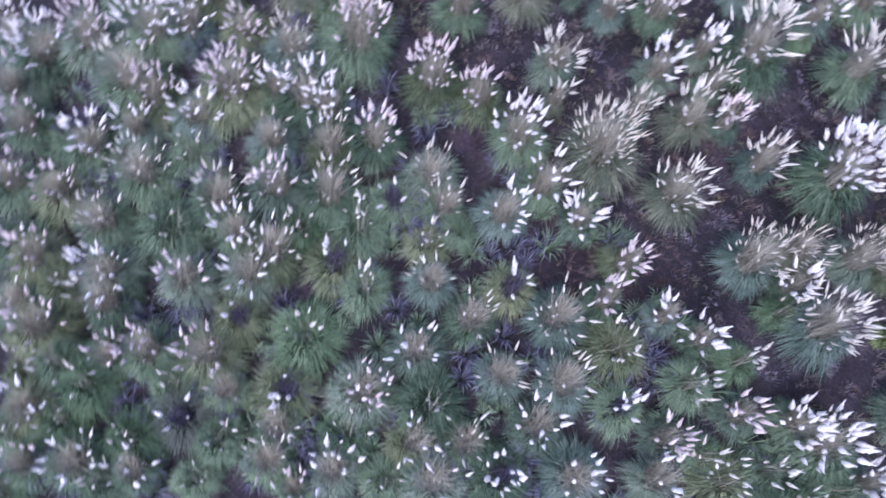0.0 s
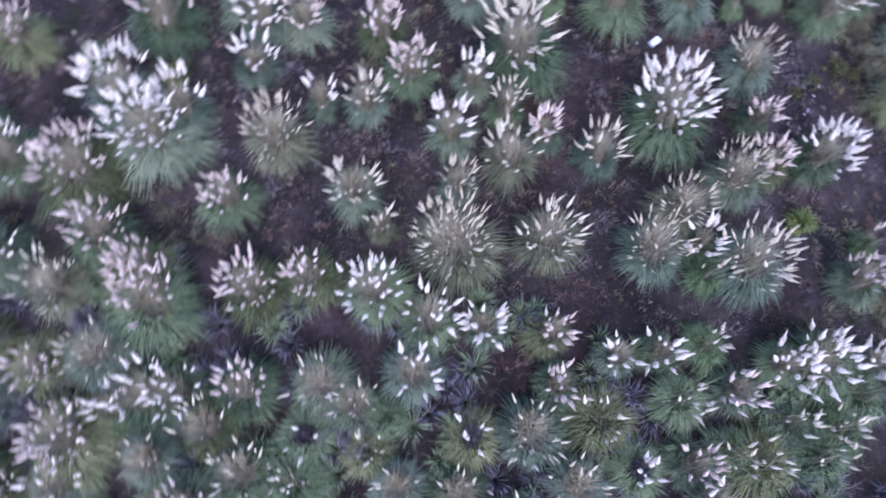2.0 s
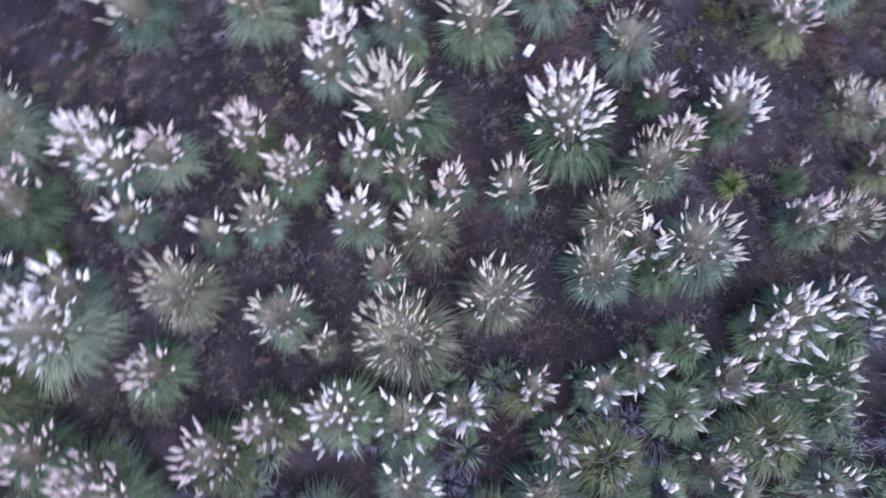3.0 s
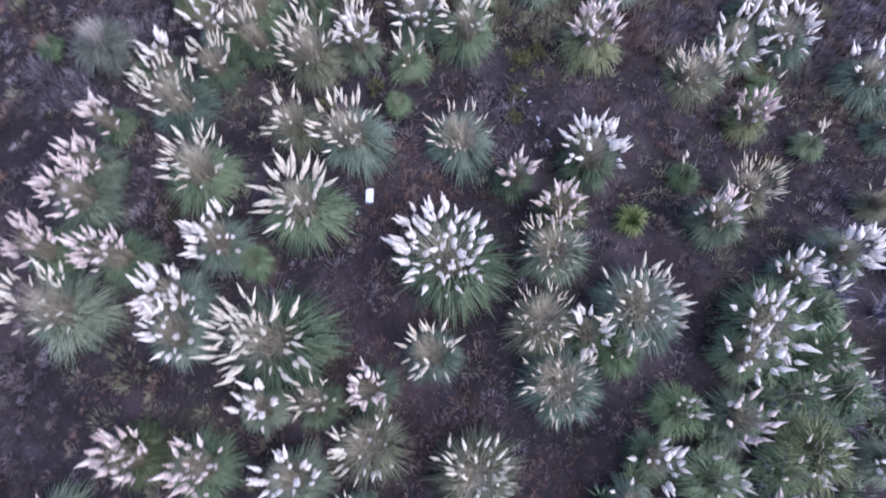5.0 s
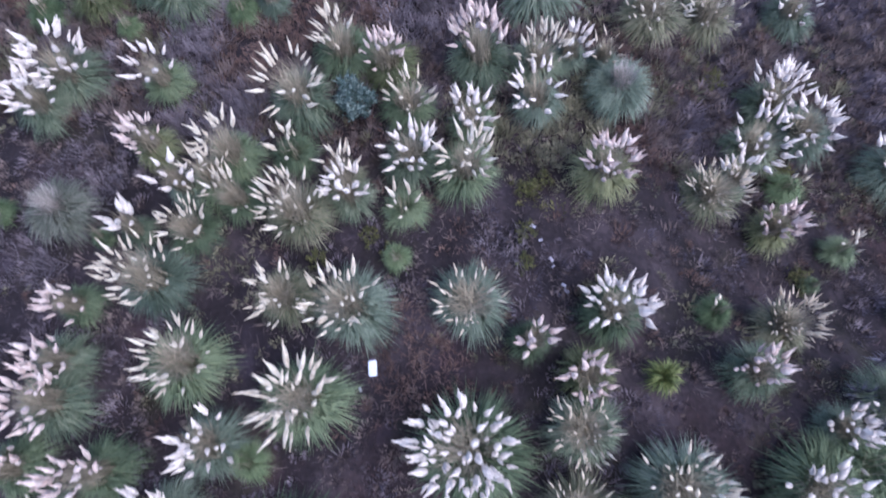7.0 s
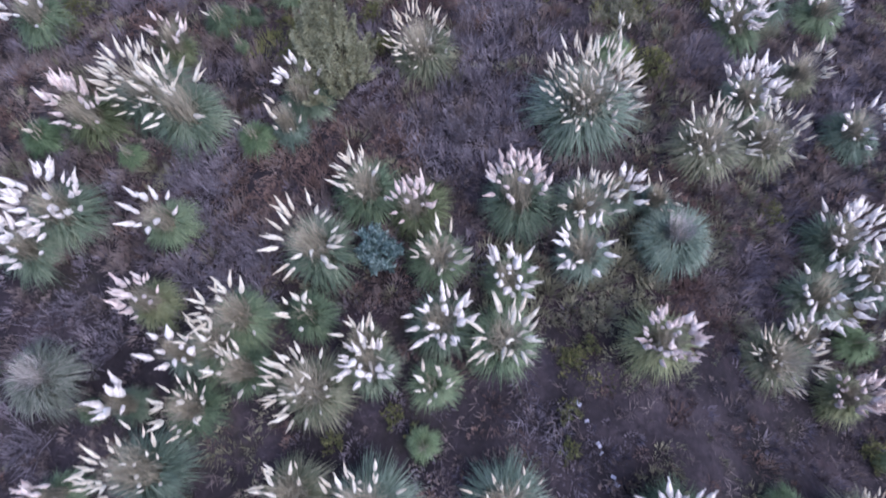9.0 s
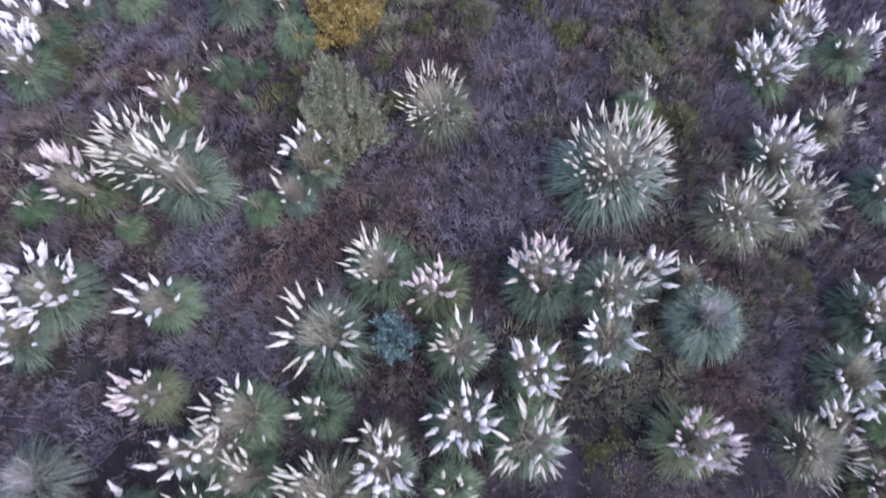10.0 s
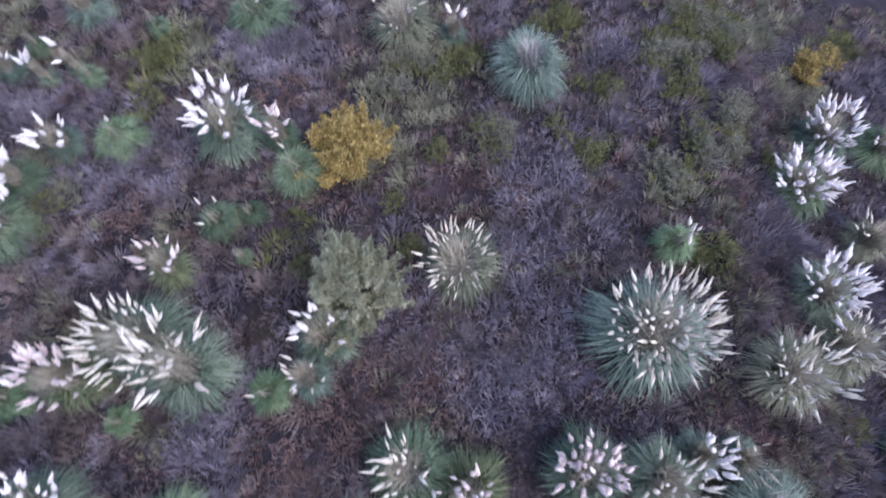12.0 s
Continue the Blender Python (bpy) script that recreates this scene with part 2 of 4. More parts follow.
# ---- pampas grass ----
def tussock_mesh(seed, mat, locks=82, per_lock=11, crown=300, droop=1.0, broad=1.0, dome=False):
    """A fountain of narrow arching blades with a radius of 1 m, combed into locks, round an upright core."""
    rng = random.Random(seed)
    verts, faces = [], []
    for n in range(locks):
        a0 = 2 * math.pi * (n * 0.618 + rng.uniform(-0.04, 0.04))
        shell = rng.random()  # 0: the low outer skirt, 1: the steep inner blades
        reach0 = 1.04 - 0.50 * shell + rng.uniform(-0.12, 0.10)
        top0 = 0.62 + 0.42 * shell + rng.uniform(-0.08, 0.08)
        fall0 = top0 * (0.78 - 0.55 * shell + rng.uniform(-0.1, 0.1)) * droop
        if dome:
            reach0, top0, fall0 = 0.98 - 0.72 * shell * shell, 0.72 + 0.30 * shell, top0 * (0.72 - 0.66 * shell)
        twist = rng.uniform(-0.22, 0.22)
        for _ in range(per_lock):
            a = a0 + rng.gauss(0, 0.10)
            out, side = Vector((math.cos(a), math.sin(a), 0)), Vector((-math.sin(a), math.cos(a), 0))
            foot = out * 0.34 * rng.random() * (0.6 + 0.4 * shell) + side * rng.uniform(-0.10, 0.10)
            reach, top, fall = reach0 * spread(rng, 0.84, 1.08), top0 * spread(rng, 0.9, 1.08), fall0 * spread(rng, 0.75, 1.15)
            bend = side * (twist + rng.uniform(-0.07, 0.07))
            pts, steps = [], (0.0, 0.42, 0.76, 1.0) if shell < 0.5 else (0.0, 0.6, 1.0)
            for s in steps:
                pts.append(foot + out * (reach - 0.1) * (0.35 * s + 0.65 * s * s) + bend * s * s + Vector((0, 0, top * (1 - (1 - s) ** 2.2) - fall * s ** 4)))
            w = spread(rng, 0.010, 0.023) * broad
            strip(verts, faces, pts, (w, w, w * 0.75)[:len(steps) - 1], (side + Vector((0, 0, rng.uniform(-0.25, 0.25)))).normalized())
    for _ in range(crown):
        # upright inner blades, leaning every way
        a, b = rng.uniform(0, 2 * math.pi), rng.uniform(0, 2 * math.pi)
        lean, side = Vector((math.cos(b), math.sin(b), 0)), Vector((-math.sin(b), math.cos(b), 0))
        foot = Vector((math.cos(a), math.sin(a), 0)) * 0.45 * math.sqrt(rng.random())
        reach, top = spread(rng, 0.08, 0.5), spread(rng, 0.6, 1.04)
        w = spread(rng, 0.010, 0.022) * broad
        strip(verts, faces, [foot, foot + lean * reach * 0.4 + Vector((0, 0, top * 0.7)), foot + lean * reach + Vector((0, 0, top))], (w, w * 0.8), side)
    return mesh_of("tussock", verts, faces, mat)


def plume_mesh(seed, mat, width):
    """A feathery panicle 1 m long on z: a lumpy spindle with loose tufts."""
    rng = random.Random(seed)
    verts, faces = [], []
    rings, sides = (0.0, 0.09, 0.24, 0.42, 0.60, 0.77, 0.91), 5
    shape = (0.16, 0.62, 1.0, 0.90, 0.62, 0.33, 0.10)
    lean = rng.uniform(-0.2, 0.2)
    for z, r in zip(rings, shape):
        for k in range(sides):
            a = 2 * math.pi * (k + 0.5 * (rings.index(z) % 2)) / sides
            q = r * width / 2 * spread(rng, 0.66, 1.15)
            verts.append(Vector((math.cos(a) * q + lean * z * z, math.sin(a) * q, z + rng.uniform(-0.03, 0.03))))
    tip = len(verts)
    verts.append(Vector((lean, 0, 1.0)))
    for j in range(len(rings) - 1):
        for k in range(sides):
            faces.append((j * sides + k, j * sides + (k + 1) % sides, (j + 1) * sides + (k + 1) % sides, (j + 1) * sides + k))
    for k in range(sides):
        faces.append(((len(rings) - 1) * sides + k, (len(rings) - 1) * sides + (k + 1) % sides, tip))
    for _ in range(24):
        a, z = rng.uniform(0, 2 * math.pi), rng.uniform(0.0, 0.86)
        out = Vector((math.cos(a), math.sin(a), 0))
        foot = out * width * 0.22 * (1.1 - z) + Vector((lean * z * z, 0, z))
        end = foot + out * width * spread(rng, 0.15, 0.40) * (1.15 - z) + Vector((0, 0, spread(rng, 0.10, 0.26)))
        side = Vector((-out.y, out.x, 0)) * width * 0.10
        i = len(verts)
        verts.extend((foot - side, foot + side, end))
        faces.append((i, i + 1, i + 2))
    me = mesh_of("plume", verts, faces, mat)
    me.polygons.foreach_set("use_smooth", [True] * len(me.polygons))
    return me


SHAPES = {"yellow": dict(locks=30, per_lock=8, crown=80, droop=0.6, broad=2.0), "ash": dict(dome=True, per_lock=13), "pale": dict(dome=True, locks=100, per_lock=12)}
TUSSOCKS = {k: [tussock_mesh(100 * i + j, m, **SHAPES.get(k, {})) for j in range(4)] for i, (k, m) in enumerate(BLADE.items())}
PLUMES = {k: [plume_mesh(7000 + 10 * i + j, m, w) for j in range(4)] for i, ((k, m), w) in enumerate(zip(FLUFF.items(), (0.33, 0.235, 0.28, 0.185)))}
# kind: blades, plume colour, label, stalks
KINDS = {
    "W": (("grey", "green", "teal"), "W", "grey-green pampas grass clump with fluffy white plumes", STALK),
    "C": (("grey", "teal", "dry", "green"), "C", "grey-green pampas grass clump with slender cream plumes", STALK),
    "P": (("grey", "green", "olive"), "P", "green pampas grass clump with pale pinkish plumes", STALK),
    "L": (("grey", "green"), "C", "pampas grass clump with long drooping creamy white plumes", STALK),
    "B": (("grey", "teal", "dry"), "B", "straw-tinged pampas grass clump with thin beige plumes", STALK),
    "G": (("fresh", "green"), "C", "fresh green pampas grass clump with hardly any plumes", STALK),
    "Y": (("yellow",), "C", "small yellow-green tuft of grass without plumes", STALK),
    "V": (("violet", "olive", "green"), "W", "dark green pampas clump with violet-brown dead stalks", DARK_STALK),
    "D": (("pale",), "B", "rounded ashen-green grass mound with a withered top", ASH_STALK),
    "A": (("ash",), "B", "rounded ash-grey withered grass mound among bare twigs", ASH_STALK),
}
# how far the bunch of plumes spreads, as a share of the clump's radius, and how far each plume leans out
BUNCH = {"D": (0.45, 0.3), "A": (0.55, 0.3), "W": (0.68, 0.40), "C": (0.70, 0.36), "P": (0.56, 0.28), "L": (0.66, 0.62), "B": (0.72, 0.36), "G": (0.46, 0.2), "V": (0.42, 0.3)}
RNG = random.Random(5)
WIND = Vector((math.cos(radians(38)), math.sin(radians(38)), 0))  # the plumes lean a little before the wind


def pampas(x, y, r, kind, plumes, small=1.0):
    """One clump: its blades, its stalks and every plume."""
    rng = RNG
    blades, colour, label, stalk_mat = KINDS[kind]
    tuft = kind in "YDA"
    clump = new("tuft_plant" if tuft else "pampas_plant")
    clump.matrix_world = pose(x, y, terrain(x, y) - 0.02)
    tagged(clump, label, "tuft plant" if tuft else "pampas plant", "rounded tufts" if tuft else "pampas clumps", "thing")
    tall = spread(rng, 0.88, 1.1)
    r *= 1.13
    if small < 1 and rng.random() < 0.5:
        blades = ("olive", "green")
    me = rng.choice(TUSSOCKS[rng.choice(blades)])
    high = (0.35 + (0.85 if kind in "DA" else 0.62) * r) * tall
    part_of("tussock", me, clump, m=pose(0, 0, 0, 0, 0, rng.uniform(0, 360)) @ Matrix.Diagonal((r * spread(rng, 0.96, 1.08), r * spread(rng, 0.88, 1.06), high, 1)))
    verts, faces = [], []
    bare = {"V": 120, "D": 420, "A": 300, "B": 300, "C": 260, "L": 230, "P": 240, "W": 220, "Y": 0}.get(kind, 16)
    if small < 1:
        plumes *= 1.35 if kind in "WP" and y > 5 else 1.0
    plumes = round(plumes * (2.0 if kind == "B" else 1.42))
    bunch, tip_out = BUNCH.get(kind, (0.6, 0.3))
    ring = rng.choice((0.0, 0.0, 0.0, 0.1, 0.25)) if r < 1 else 0.0  # some bunches are hollow in the middle
    mid = Vector((rng.gauss(0, 0.08), rng.gauss(0, 0.08), 0)) * r
    height = (1.03 + 0.98 * r) * tall
    for i in range(plumes + bare):
        with_plume = i < plumes
        a = rng.uniform(0, 2 * math.pi)
        q = math.sqrt(rng.uniform(ring, 1.0)) if with_plume else math.sqrt(rng.random())
        out, side = Vector((math.cos(a), math.sin(a), 0)), Vector((-math.sin(a), math.cos(a), 0))
        h = height * spread(rng, 0.84, 1.06) * (1.0 - 0.38 * q * q)
        foot = out * 0.25 * r * q
        if not with_plume:
            # dead stalks of former years, standing as a tangle over the crown
            h = (high if kind in "DA" else height) * (spread(rng, 0.55, 0.86) if kind not in "DA" else spread(rng, 0.92, 1.24))
            b = rng.uniform(0, 2 * math.pi)
            foot = Vector((math.cos(b), math.sin(b), 0)) * 0.42 * r * math.sqrt(rng.random())
        end = mid + out * r * bunch * q * (1 if with_plume else 0.86) + side * rng.uniform(-0.08, 0.08) + Vector((0, 0, h)) + WIND * r * spread(rng, -0.05, 0.12)
        knee = foot.lerp(end, 0.55) + Vector((0, 0, h * 0.10)) - out * r * bunch * q * 0.12
        thick = 1.5 if kind in "DA" else 1.0
        strip(verts, faces, [foot, knee, end], (0.013 * thick, 0.011 * thick), side)
        if with_plume:
            way = (Vector((0, 0, 1)) + (end - knee).normalized() * 0.5 + out * 2.2 * tip_out * q + Vector((rng.gauss(0, 0.28), rng.gauss(0, 0.28), 0)) + WIND * 0.12).normalized()
            size = small * spread(rng, 0.66, 1.28) * ({"W": 0.365, "C": 0.355, "P": 0.35, "B": 0.30}[colour] if kind != "L" else 0.46)
            turn = way.to_track_quat("Z", "Y").to_matrix().to_4x4()
            fat = spread(rng, 0.8, 1.25) * (0.82 if kind in "LCB" else 1.0)
            part_of("plume", rng.choice(PLUMES[colour]), clump, m=Matrix.Translation(end - way * 0.05) @ turn @ pose(0, 0, 0, 0, 0, rng.uniform(0, 360)) @ Matrix.Diagonal((size * fat, size * fat, size, 1)))
    words = {STALK: "thin straw-coloured stalks", DARK_STALK: "thin dead violet-brown stalks", ASH_STALK: "withered ash-grey stalks"}[stalk_mat]
    tagged(part_of("stalk_thatch", mesh_of("stalk_thatch", verts, faces, stalk_mat), clump, words), kind="stuff")
    return clump


# along the far lane
pampas(26.74, 1.49, 0.82, "W", 46)
pampas(24.86, 2.77, 0.89, "W", 52)
pampas(26.85, -0.37, 0.82, "W", 20)
pampas(22.07, 2.85, 0.85, "W", 40)
pampas(23.76, 0.92, 0.68, "C", 18)
pampas(21.65, 10.79, 0.87, "B", 34)
pampas(20.56, 7.07, 1.28, "C", 105)
# past the second lane
pampas(21.53, 20.20, 0.83, "W", 25)
pampas(22.13, 15.86, 0.50, "G", 2)
pampas(22.41, 15.25, 0.32, "G", 0)
pampas(21.00, 16.54, 0.55, "P", 10)
pampas(19.53, 16.46, 0.94, "C", 42)
pampas(19.05, 15.54, 0.86, "L", 20)
pampas(18.77, 17.61, 0.75, "P", 25)
pampas(18.31, 18.79, 0.51, "G", 1)
pampas(18.07, 16.68, 0.33, "G", 0)
pampas(19.93, 13.24, 0.64, "W", 9)
pampas(19.13, 13.39, 0.45, "C", 6)
pampas(18.83, 14.10, 0.45, "G", 1)
pampas(16.46, 17.50, 0.85, "W", 35)
pampas(15.65, 17.84, 0.68, "W", 18)
pampas(16.56, 15.26, 0.58, "W", 8)
pampas(22.67, 6.35, 0.51, "G", 4)
pampas(20.12, 4.20, 0.94, "C", 36)
pampas(20.87, 2.46, 0.90, "C", 36)
pampas(22.06, -0.36, 0.80, "W", 14)
pampas(17.75, 11.38, 0.76, "C", 18)
pampas(17.55, 10.29, 0.70, "P", 18)
pampas(16.30, 12.05, 0.88, "L", 16)
pampas(16.47, 9.76, 0.67, "C", 16)
pampas(17.92, 8.29, 0.87, "P", 38)
pampas(18.03, 6.99, 0.71, "C", 25)
pampas(18.45, 6.22, 0.50, "W", 10)
pampas(16.99, 6.89, 0.63, "W", 14)
pampas(16.23, 8.30, 0.62, "W", 18)
pampas(18.46, 5.39, 0.44, "B", 6)
pampas(17.58, 5.05, 0.81, "D", 0)
pampas(18.56, 0.76, 0.89, "W", 35)
pampas(17.05, 1.47, 0.85, "W", 22)
pampas(15.35, 5.40, 0.75, "P", 34)
pampas(15.48, 2.75, 0.76, "B", 36)
pampas(16.06, 1.94, 0.46, "W", 12)
pampas(14.98, 1.00, 0.65, "P", 35)
pampas(14.88, 15.02, 0.55, "P", 18)
pampas(14.79, 13.21, 0.69, "C", 14)
pampas(13.98, 14.10, 0.48, "W", 8)
pampas(13.84, 12.92, 0.53, "C", 9)
pampas(15.00, 12.00, 0.55, "G", 6)
pampas(13.63, 11.62, 0.81, "C", 30)
pampas(14.13, 10.66, 0.53, "W", 18)
pampas(14.04, 9.50, 0.53, "G", 8)
pampas(15.17, 9.49, 0.69, "W", 22)
pampas(14.96, 8.35, 0.74, "L", 22)
pampas(13.02, 13.74, 0.61, "C", 18)
pampas(12.95, 14.95, 0.42, "W", 8)
pampas(12.76, 15.68, 0.28, "G", 0)
pampas(13.22, 16.61, 0.76, "A", 0)
pampas(16.21, 0.49, 0.52, "G", 2)
# the field round the box
pampas(13.10, 18.10, 0.37, "G", 0)
pampas(14.22, 13.49, 0.68, "C", 14)
pampas(14.55, 10.87, 0.49, "C", 14)
pampas(17.91, -0.13, 0.88, "W", 30)
pampas(14.72, -0.76, 0.50, "G", 5)
pampas(17.10, -2.42, 0.87, "W", 25)
pampas(15.57, -2.86, 0.58, "C", 15)
pampas(11.33, 15.70, 0.53, "P", 15)
pampas(11.90, 14.17, 0.82, "C", 28)
pampas(10.19, 15.71, 0.63, "P", 18)
pampas(9.42, 15.60, 0.84, "P", 25)
pampas(10.34, 13.29, 0.85, "C", 28)
pampas(11.90, 11.63, 0.70, "C", 20)
pampas(11.79, 10.25, 0.87, "C", 30)
pampas(12.96, 9.56, 0.35, "G", 0)
pampas(12.16, 8.00, 0.81, "B", 16)
pampas(9.95, 10.85, 0.89, "L", 28)
pampas(8.93, 12.49, 0.71, "W", 22)
pampas(8.73, 11.77, 0.43, "G", 0)
pampas(8.32, 14.36, 0.71, "P", 20)
pampas(7.63, 12.96, 0.69, "W", 30)
pampas(8.21, 16.02, 0.66, "P", 20)
pampas(6.98, 15.14, 0.91, "C", 30)
pampas(7.18, 10.74, 1.15, "L", 45)
pampas(7.44, 7.71, 0.62, "C", 22)
pampas(6.61, 8.76, 0.56, "P", 22)
pampas(6.10, 9.75, 0.51, "C", 14)
pampas(5.84, 10.86, 0.56, "W", 12)
pampas(9.35, 7.65, 1.14, "W", 65)
pampas(11.54, 6.73, 0.51, "P", 14)
pampas(12.26, 5.15, 0.76, "W", 30)
pampas(11.01, 5.56, 0.62, "P", 25)
pampas(9.95, 5.60, 0.77, "B", 25)
pampas(12.65, 2.77, 0.41, "G", 3)
pampas(12.49, 1.28, 0.64, "B", 35)
pampas(11.44, 2.15, 0.69, "P", 20)
pampas(11.14, 4.00, 0.42, "Y", 0)
pampas(9.08, 3.79, 1.03, "C", 40)
pampas(8.48, 5.67, 0.74, "B", 25)
pampas(8.42, 4.75, 0.48, "W", 14)
pampas(7.29, 5.14, 0.88, "B", 25)
pampas(8.19, 4.09, 0.58, "G", 4)
pampas(13.78, 0.02, 0.24, "G", 0)
pampas(11.14, -0.58, 0.69, "W", 25)
pampas(10.47, 0.49, 0.51, "W", 18)
pampas(9.39, 1.11, 0.99, "W", 25)
pampas(8.57, 1.56, 0.64, "W", 16)
pampas(9.79, 0.11, 0.83, "G", 3)
pampas(8.97, -0.35, 0.76, "G", 12)
pampas(7.98, 0.43, 0.64, "G", 6)
pampas(7.30, 1.55, 0.68, "P", 14)
pampas(7.23, 2.73, 0.62, "G", 6)
pampas(13.20, -2.27, 0.48, "B", 6)
# across the first lane
pampas(3.46, 7.38, 1.12, "B", 60)
pampas(4.21, 8.65, 0.51, "B", 14)
pampas(5.36, 6.54, 0.91, "C", 35)
pampas(4.57, 13.05, 0.70, "P", 28)
pampas(4.54, 11.69, 0.81, "P", 25)
pampas(3.32, 11.56, 0.63, "C", 18)
pampas(2.39, 12.15, 0.46, "W", 9)
pampas(4.71, 9.87, 0.69, "W", 16)
pampas(5.53, 8.57, 0.75, "C", 20)
pampas(2.06, 15.51, 0.88, "W", 30)
pampas(2.17, 14.77, 0.64, "W", 20)
pampas(3.05, 14.28, 0.76, "P", 22)
pampas(1.43, 13.85, 0.63, "W", 12)
pampas(7.10, 17.93, 0.81, "W", 16)
pampas(5.18, 17.29, 0.85, "C", 28)
pampas(1.05, 11.78, 0.91, "B", 35)
pampas(2.05, 9.73, 0.73, "C", 25)
pampas(2.16, 8.68, 0.39, "C", 8)
pampas(-0.64, 13.66, 0.80, "W", 24)
pampas(3.10, 5.52, 0.61, "W", 16)
pampas(4.23, 4.71, 0.62, "P", 16)
pampas(3.88, 3.66, 0.61, "P", 12)
pampas(6.25, 3.16, 0.57, "W", 12)
pampas(5.31, 3.52, 0.51, "W", 8)
pampas(6.02, 2.06, 0.74, "G", 9)
pampas(6.49, 0.54, 0.69, "G", 6)
pampas(5.50, 0.77, 0.62, "P", 14)
pampas(6.94, -1.49, 0.58, "W", 12)
# the dense stand
pampas(-5.00, 15.16, 0.97, "W", 22, small=0.88)
pampas(-3.47, 13.61, 1.25, "P", 34, small=0.88)
pampas(-1.42, 13.39, 1.24, "W", 40, small=0.88)
pampas(-0.62, 11.12, 0.82, "P", 18, small=0.88)
pampas(-6.43, 12.98, 1.18, "W", 28, small=0.88)
pampas(-7.45, 14.45, 0.81, "W", 14, small=0.88)
pampas(-3.67, 11.99, 0.99, "P", 24, small=0.88)
pampas(-3.18, 10.53, 1.04, "P", 28, small=0.88)
pampas(-5.12, 11.37, 0.91, "C", 20, small=0.88)
pampas(-7.55, 11.15, 0.84, "P", 18, small=0.88)
pampas(-6.34, 10.05, 0.82, "P", 16, small=0.88)
pampas(-4.92, 9.45, 0.95, "C", 18, small=0.88)
pampas(-8.05, 9.97, 0.91, "W", 14, small=0.88)
pampas(-0.97, 8.79, 1.00, "P", 25, small=0.88)
pampas(0.29, 8.45, 0.78, "P", 16, small=0.88)
pampas(1.39, 7.38, 0.91, "W", 24, small=0.88)
pampas(2.02, 6.23, 0.76, "W", 10, small=0.88)
pampas(-3.53, 7.67, 0.78, "W", 12, small=0.88)
pampas(-2.19, 6.97, 0.84, "P", 14, small=0.88)
pampas(-5.05, 8.13, 0.57, "W", 8, small=0.88)
pampas(-0.65, 6.22, 0.83, "C", 8, small=0.88)
pampas(-0.24, 5.42, 0.68, "C", 10, small=0.88)
pampas(1.22, 5.43, 0.75, "W", 9, small=0.88)
pampas(0.24, 4.87, 0.61, "Y", 0, small=0.88)
pampas(-1.43, 5.44, 0.75, "V", 3, small=0.88)
pampas(-8.43, 7.80, 0.96, "P", 18, small=0.88)
pampas(-6.18, 8.05, 1.16, "P", 30, small=0.88)
pampas(-7.05, 7.30, 0.86, "W", 12, small=0.88)
pampas(-4.81, 6.77, 0.77, "C", 8, small=0.88)
pampas(-3.26, 6.62, 0.77, "C", 8, small=0.88)
pampas(-3.05, 5.35, 0.82, "C", 14, small=0.88)
pampas(-4.36, 5.42, 0.90, "P", 18, small=0.88)
pampas(-2.17, 4.66, 0.88, "G", 6, small=0.88)
pampas(-0.48, 4.47, 0.67, "G", 7, small=0.88)
pampas(1.65, 3.60, 0.80, "V", 4, small=0.88)
pampas(2.82, 3.08, 0.87, "C", 18, small=0.88)
pampas(4.26, 2.59, 0.93, "G", 8, small=0.88)
pampas(4.46, 1.29, 0.73, "V", 8, small=0.88)
pampas(8.17, -0.47, 0.87, "G", 5, small=0.88)
pampas(3.13, 1.61, 0.79, "C", 12, small=0.88)
pampas(1.73, 1.60, 0.72, "C", 7, small=0.88)
pampas(0.84, 2.76, 0.79, "C", 8, small=0.88)
pampas(-0.20, 3.49, 0.67, "C", 7, small=0.88)
pampas(-1.73, 3.14, 0.73, "G", 5, small=0.88)
pampas(-2.59, 3.67, 0.87, "V", 3, small=0.88)
pampas(-5.89, 4.91, 0.83, "C", 14, small=0.88)
pampas(-7.98, 5.49, 0.99, "C", 24, small=0.88)
pampas(-5.14, 4.15, 0.75, "W", 12, small=0.88)
pampas(-4.16, 3.70, 0.87, "C", 14, small=0.88)
pampas(-6.89, 6.17, 0.78, "G", 4, small=0.88)
pampas(-8.62, 6.78, 0.65, "W", 5, small=0.88)
pampas(-3.58, 4.51, 0.68, "G", 4, small=0.88)
# the low dense stand
pampas(-10.47, 3.02, 0.88, "P", 16, small=0.88)
pampas(-8.19, 2.90, 1.00, "W", 18, small=0.88)
pampas(-6.09, 2.85, 0.90, "P", 12, small=0.88)
pampas(-9.70, 1.18, 1.00, "P", 16, small=0.88)
pampas(-8.00, 2.09, 0.84, "C", 12, small=0.88)
pampas(-7.65, 0.82, 0.74, "P", 9, small=0.88)
pampas(-6.55, 1.01, 0.88, "P", 14, small=0.88)
pampas(-5.09, 1.19, 0.94, "P", 14, small=0.88)
pampas(-2.90, 1.86, 1.01, "G", 4, small=0.88)
pampas(-3.17, 0.54, 0.92, "V", 4, small=0.88)
pampas(-1.38, 0.79, 0.91, "P", 16, small=0.88)
pampas(-4.53, 0.37, 0.64, "C", 5, small=0.88)
pampas(0.17, 0.76, 0.90, "G", 2, small=0.88)
pampas(-0.26, 1.86, 0.78, "W", 8, small=0.88)
pampas(-3.16, -0.27, 0.70, "C", 9, small=0.88)
pampas(-4.47, -0.71, 0.70, "G", 5, small=0.88)
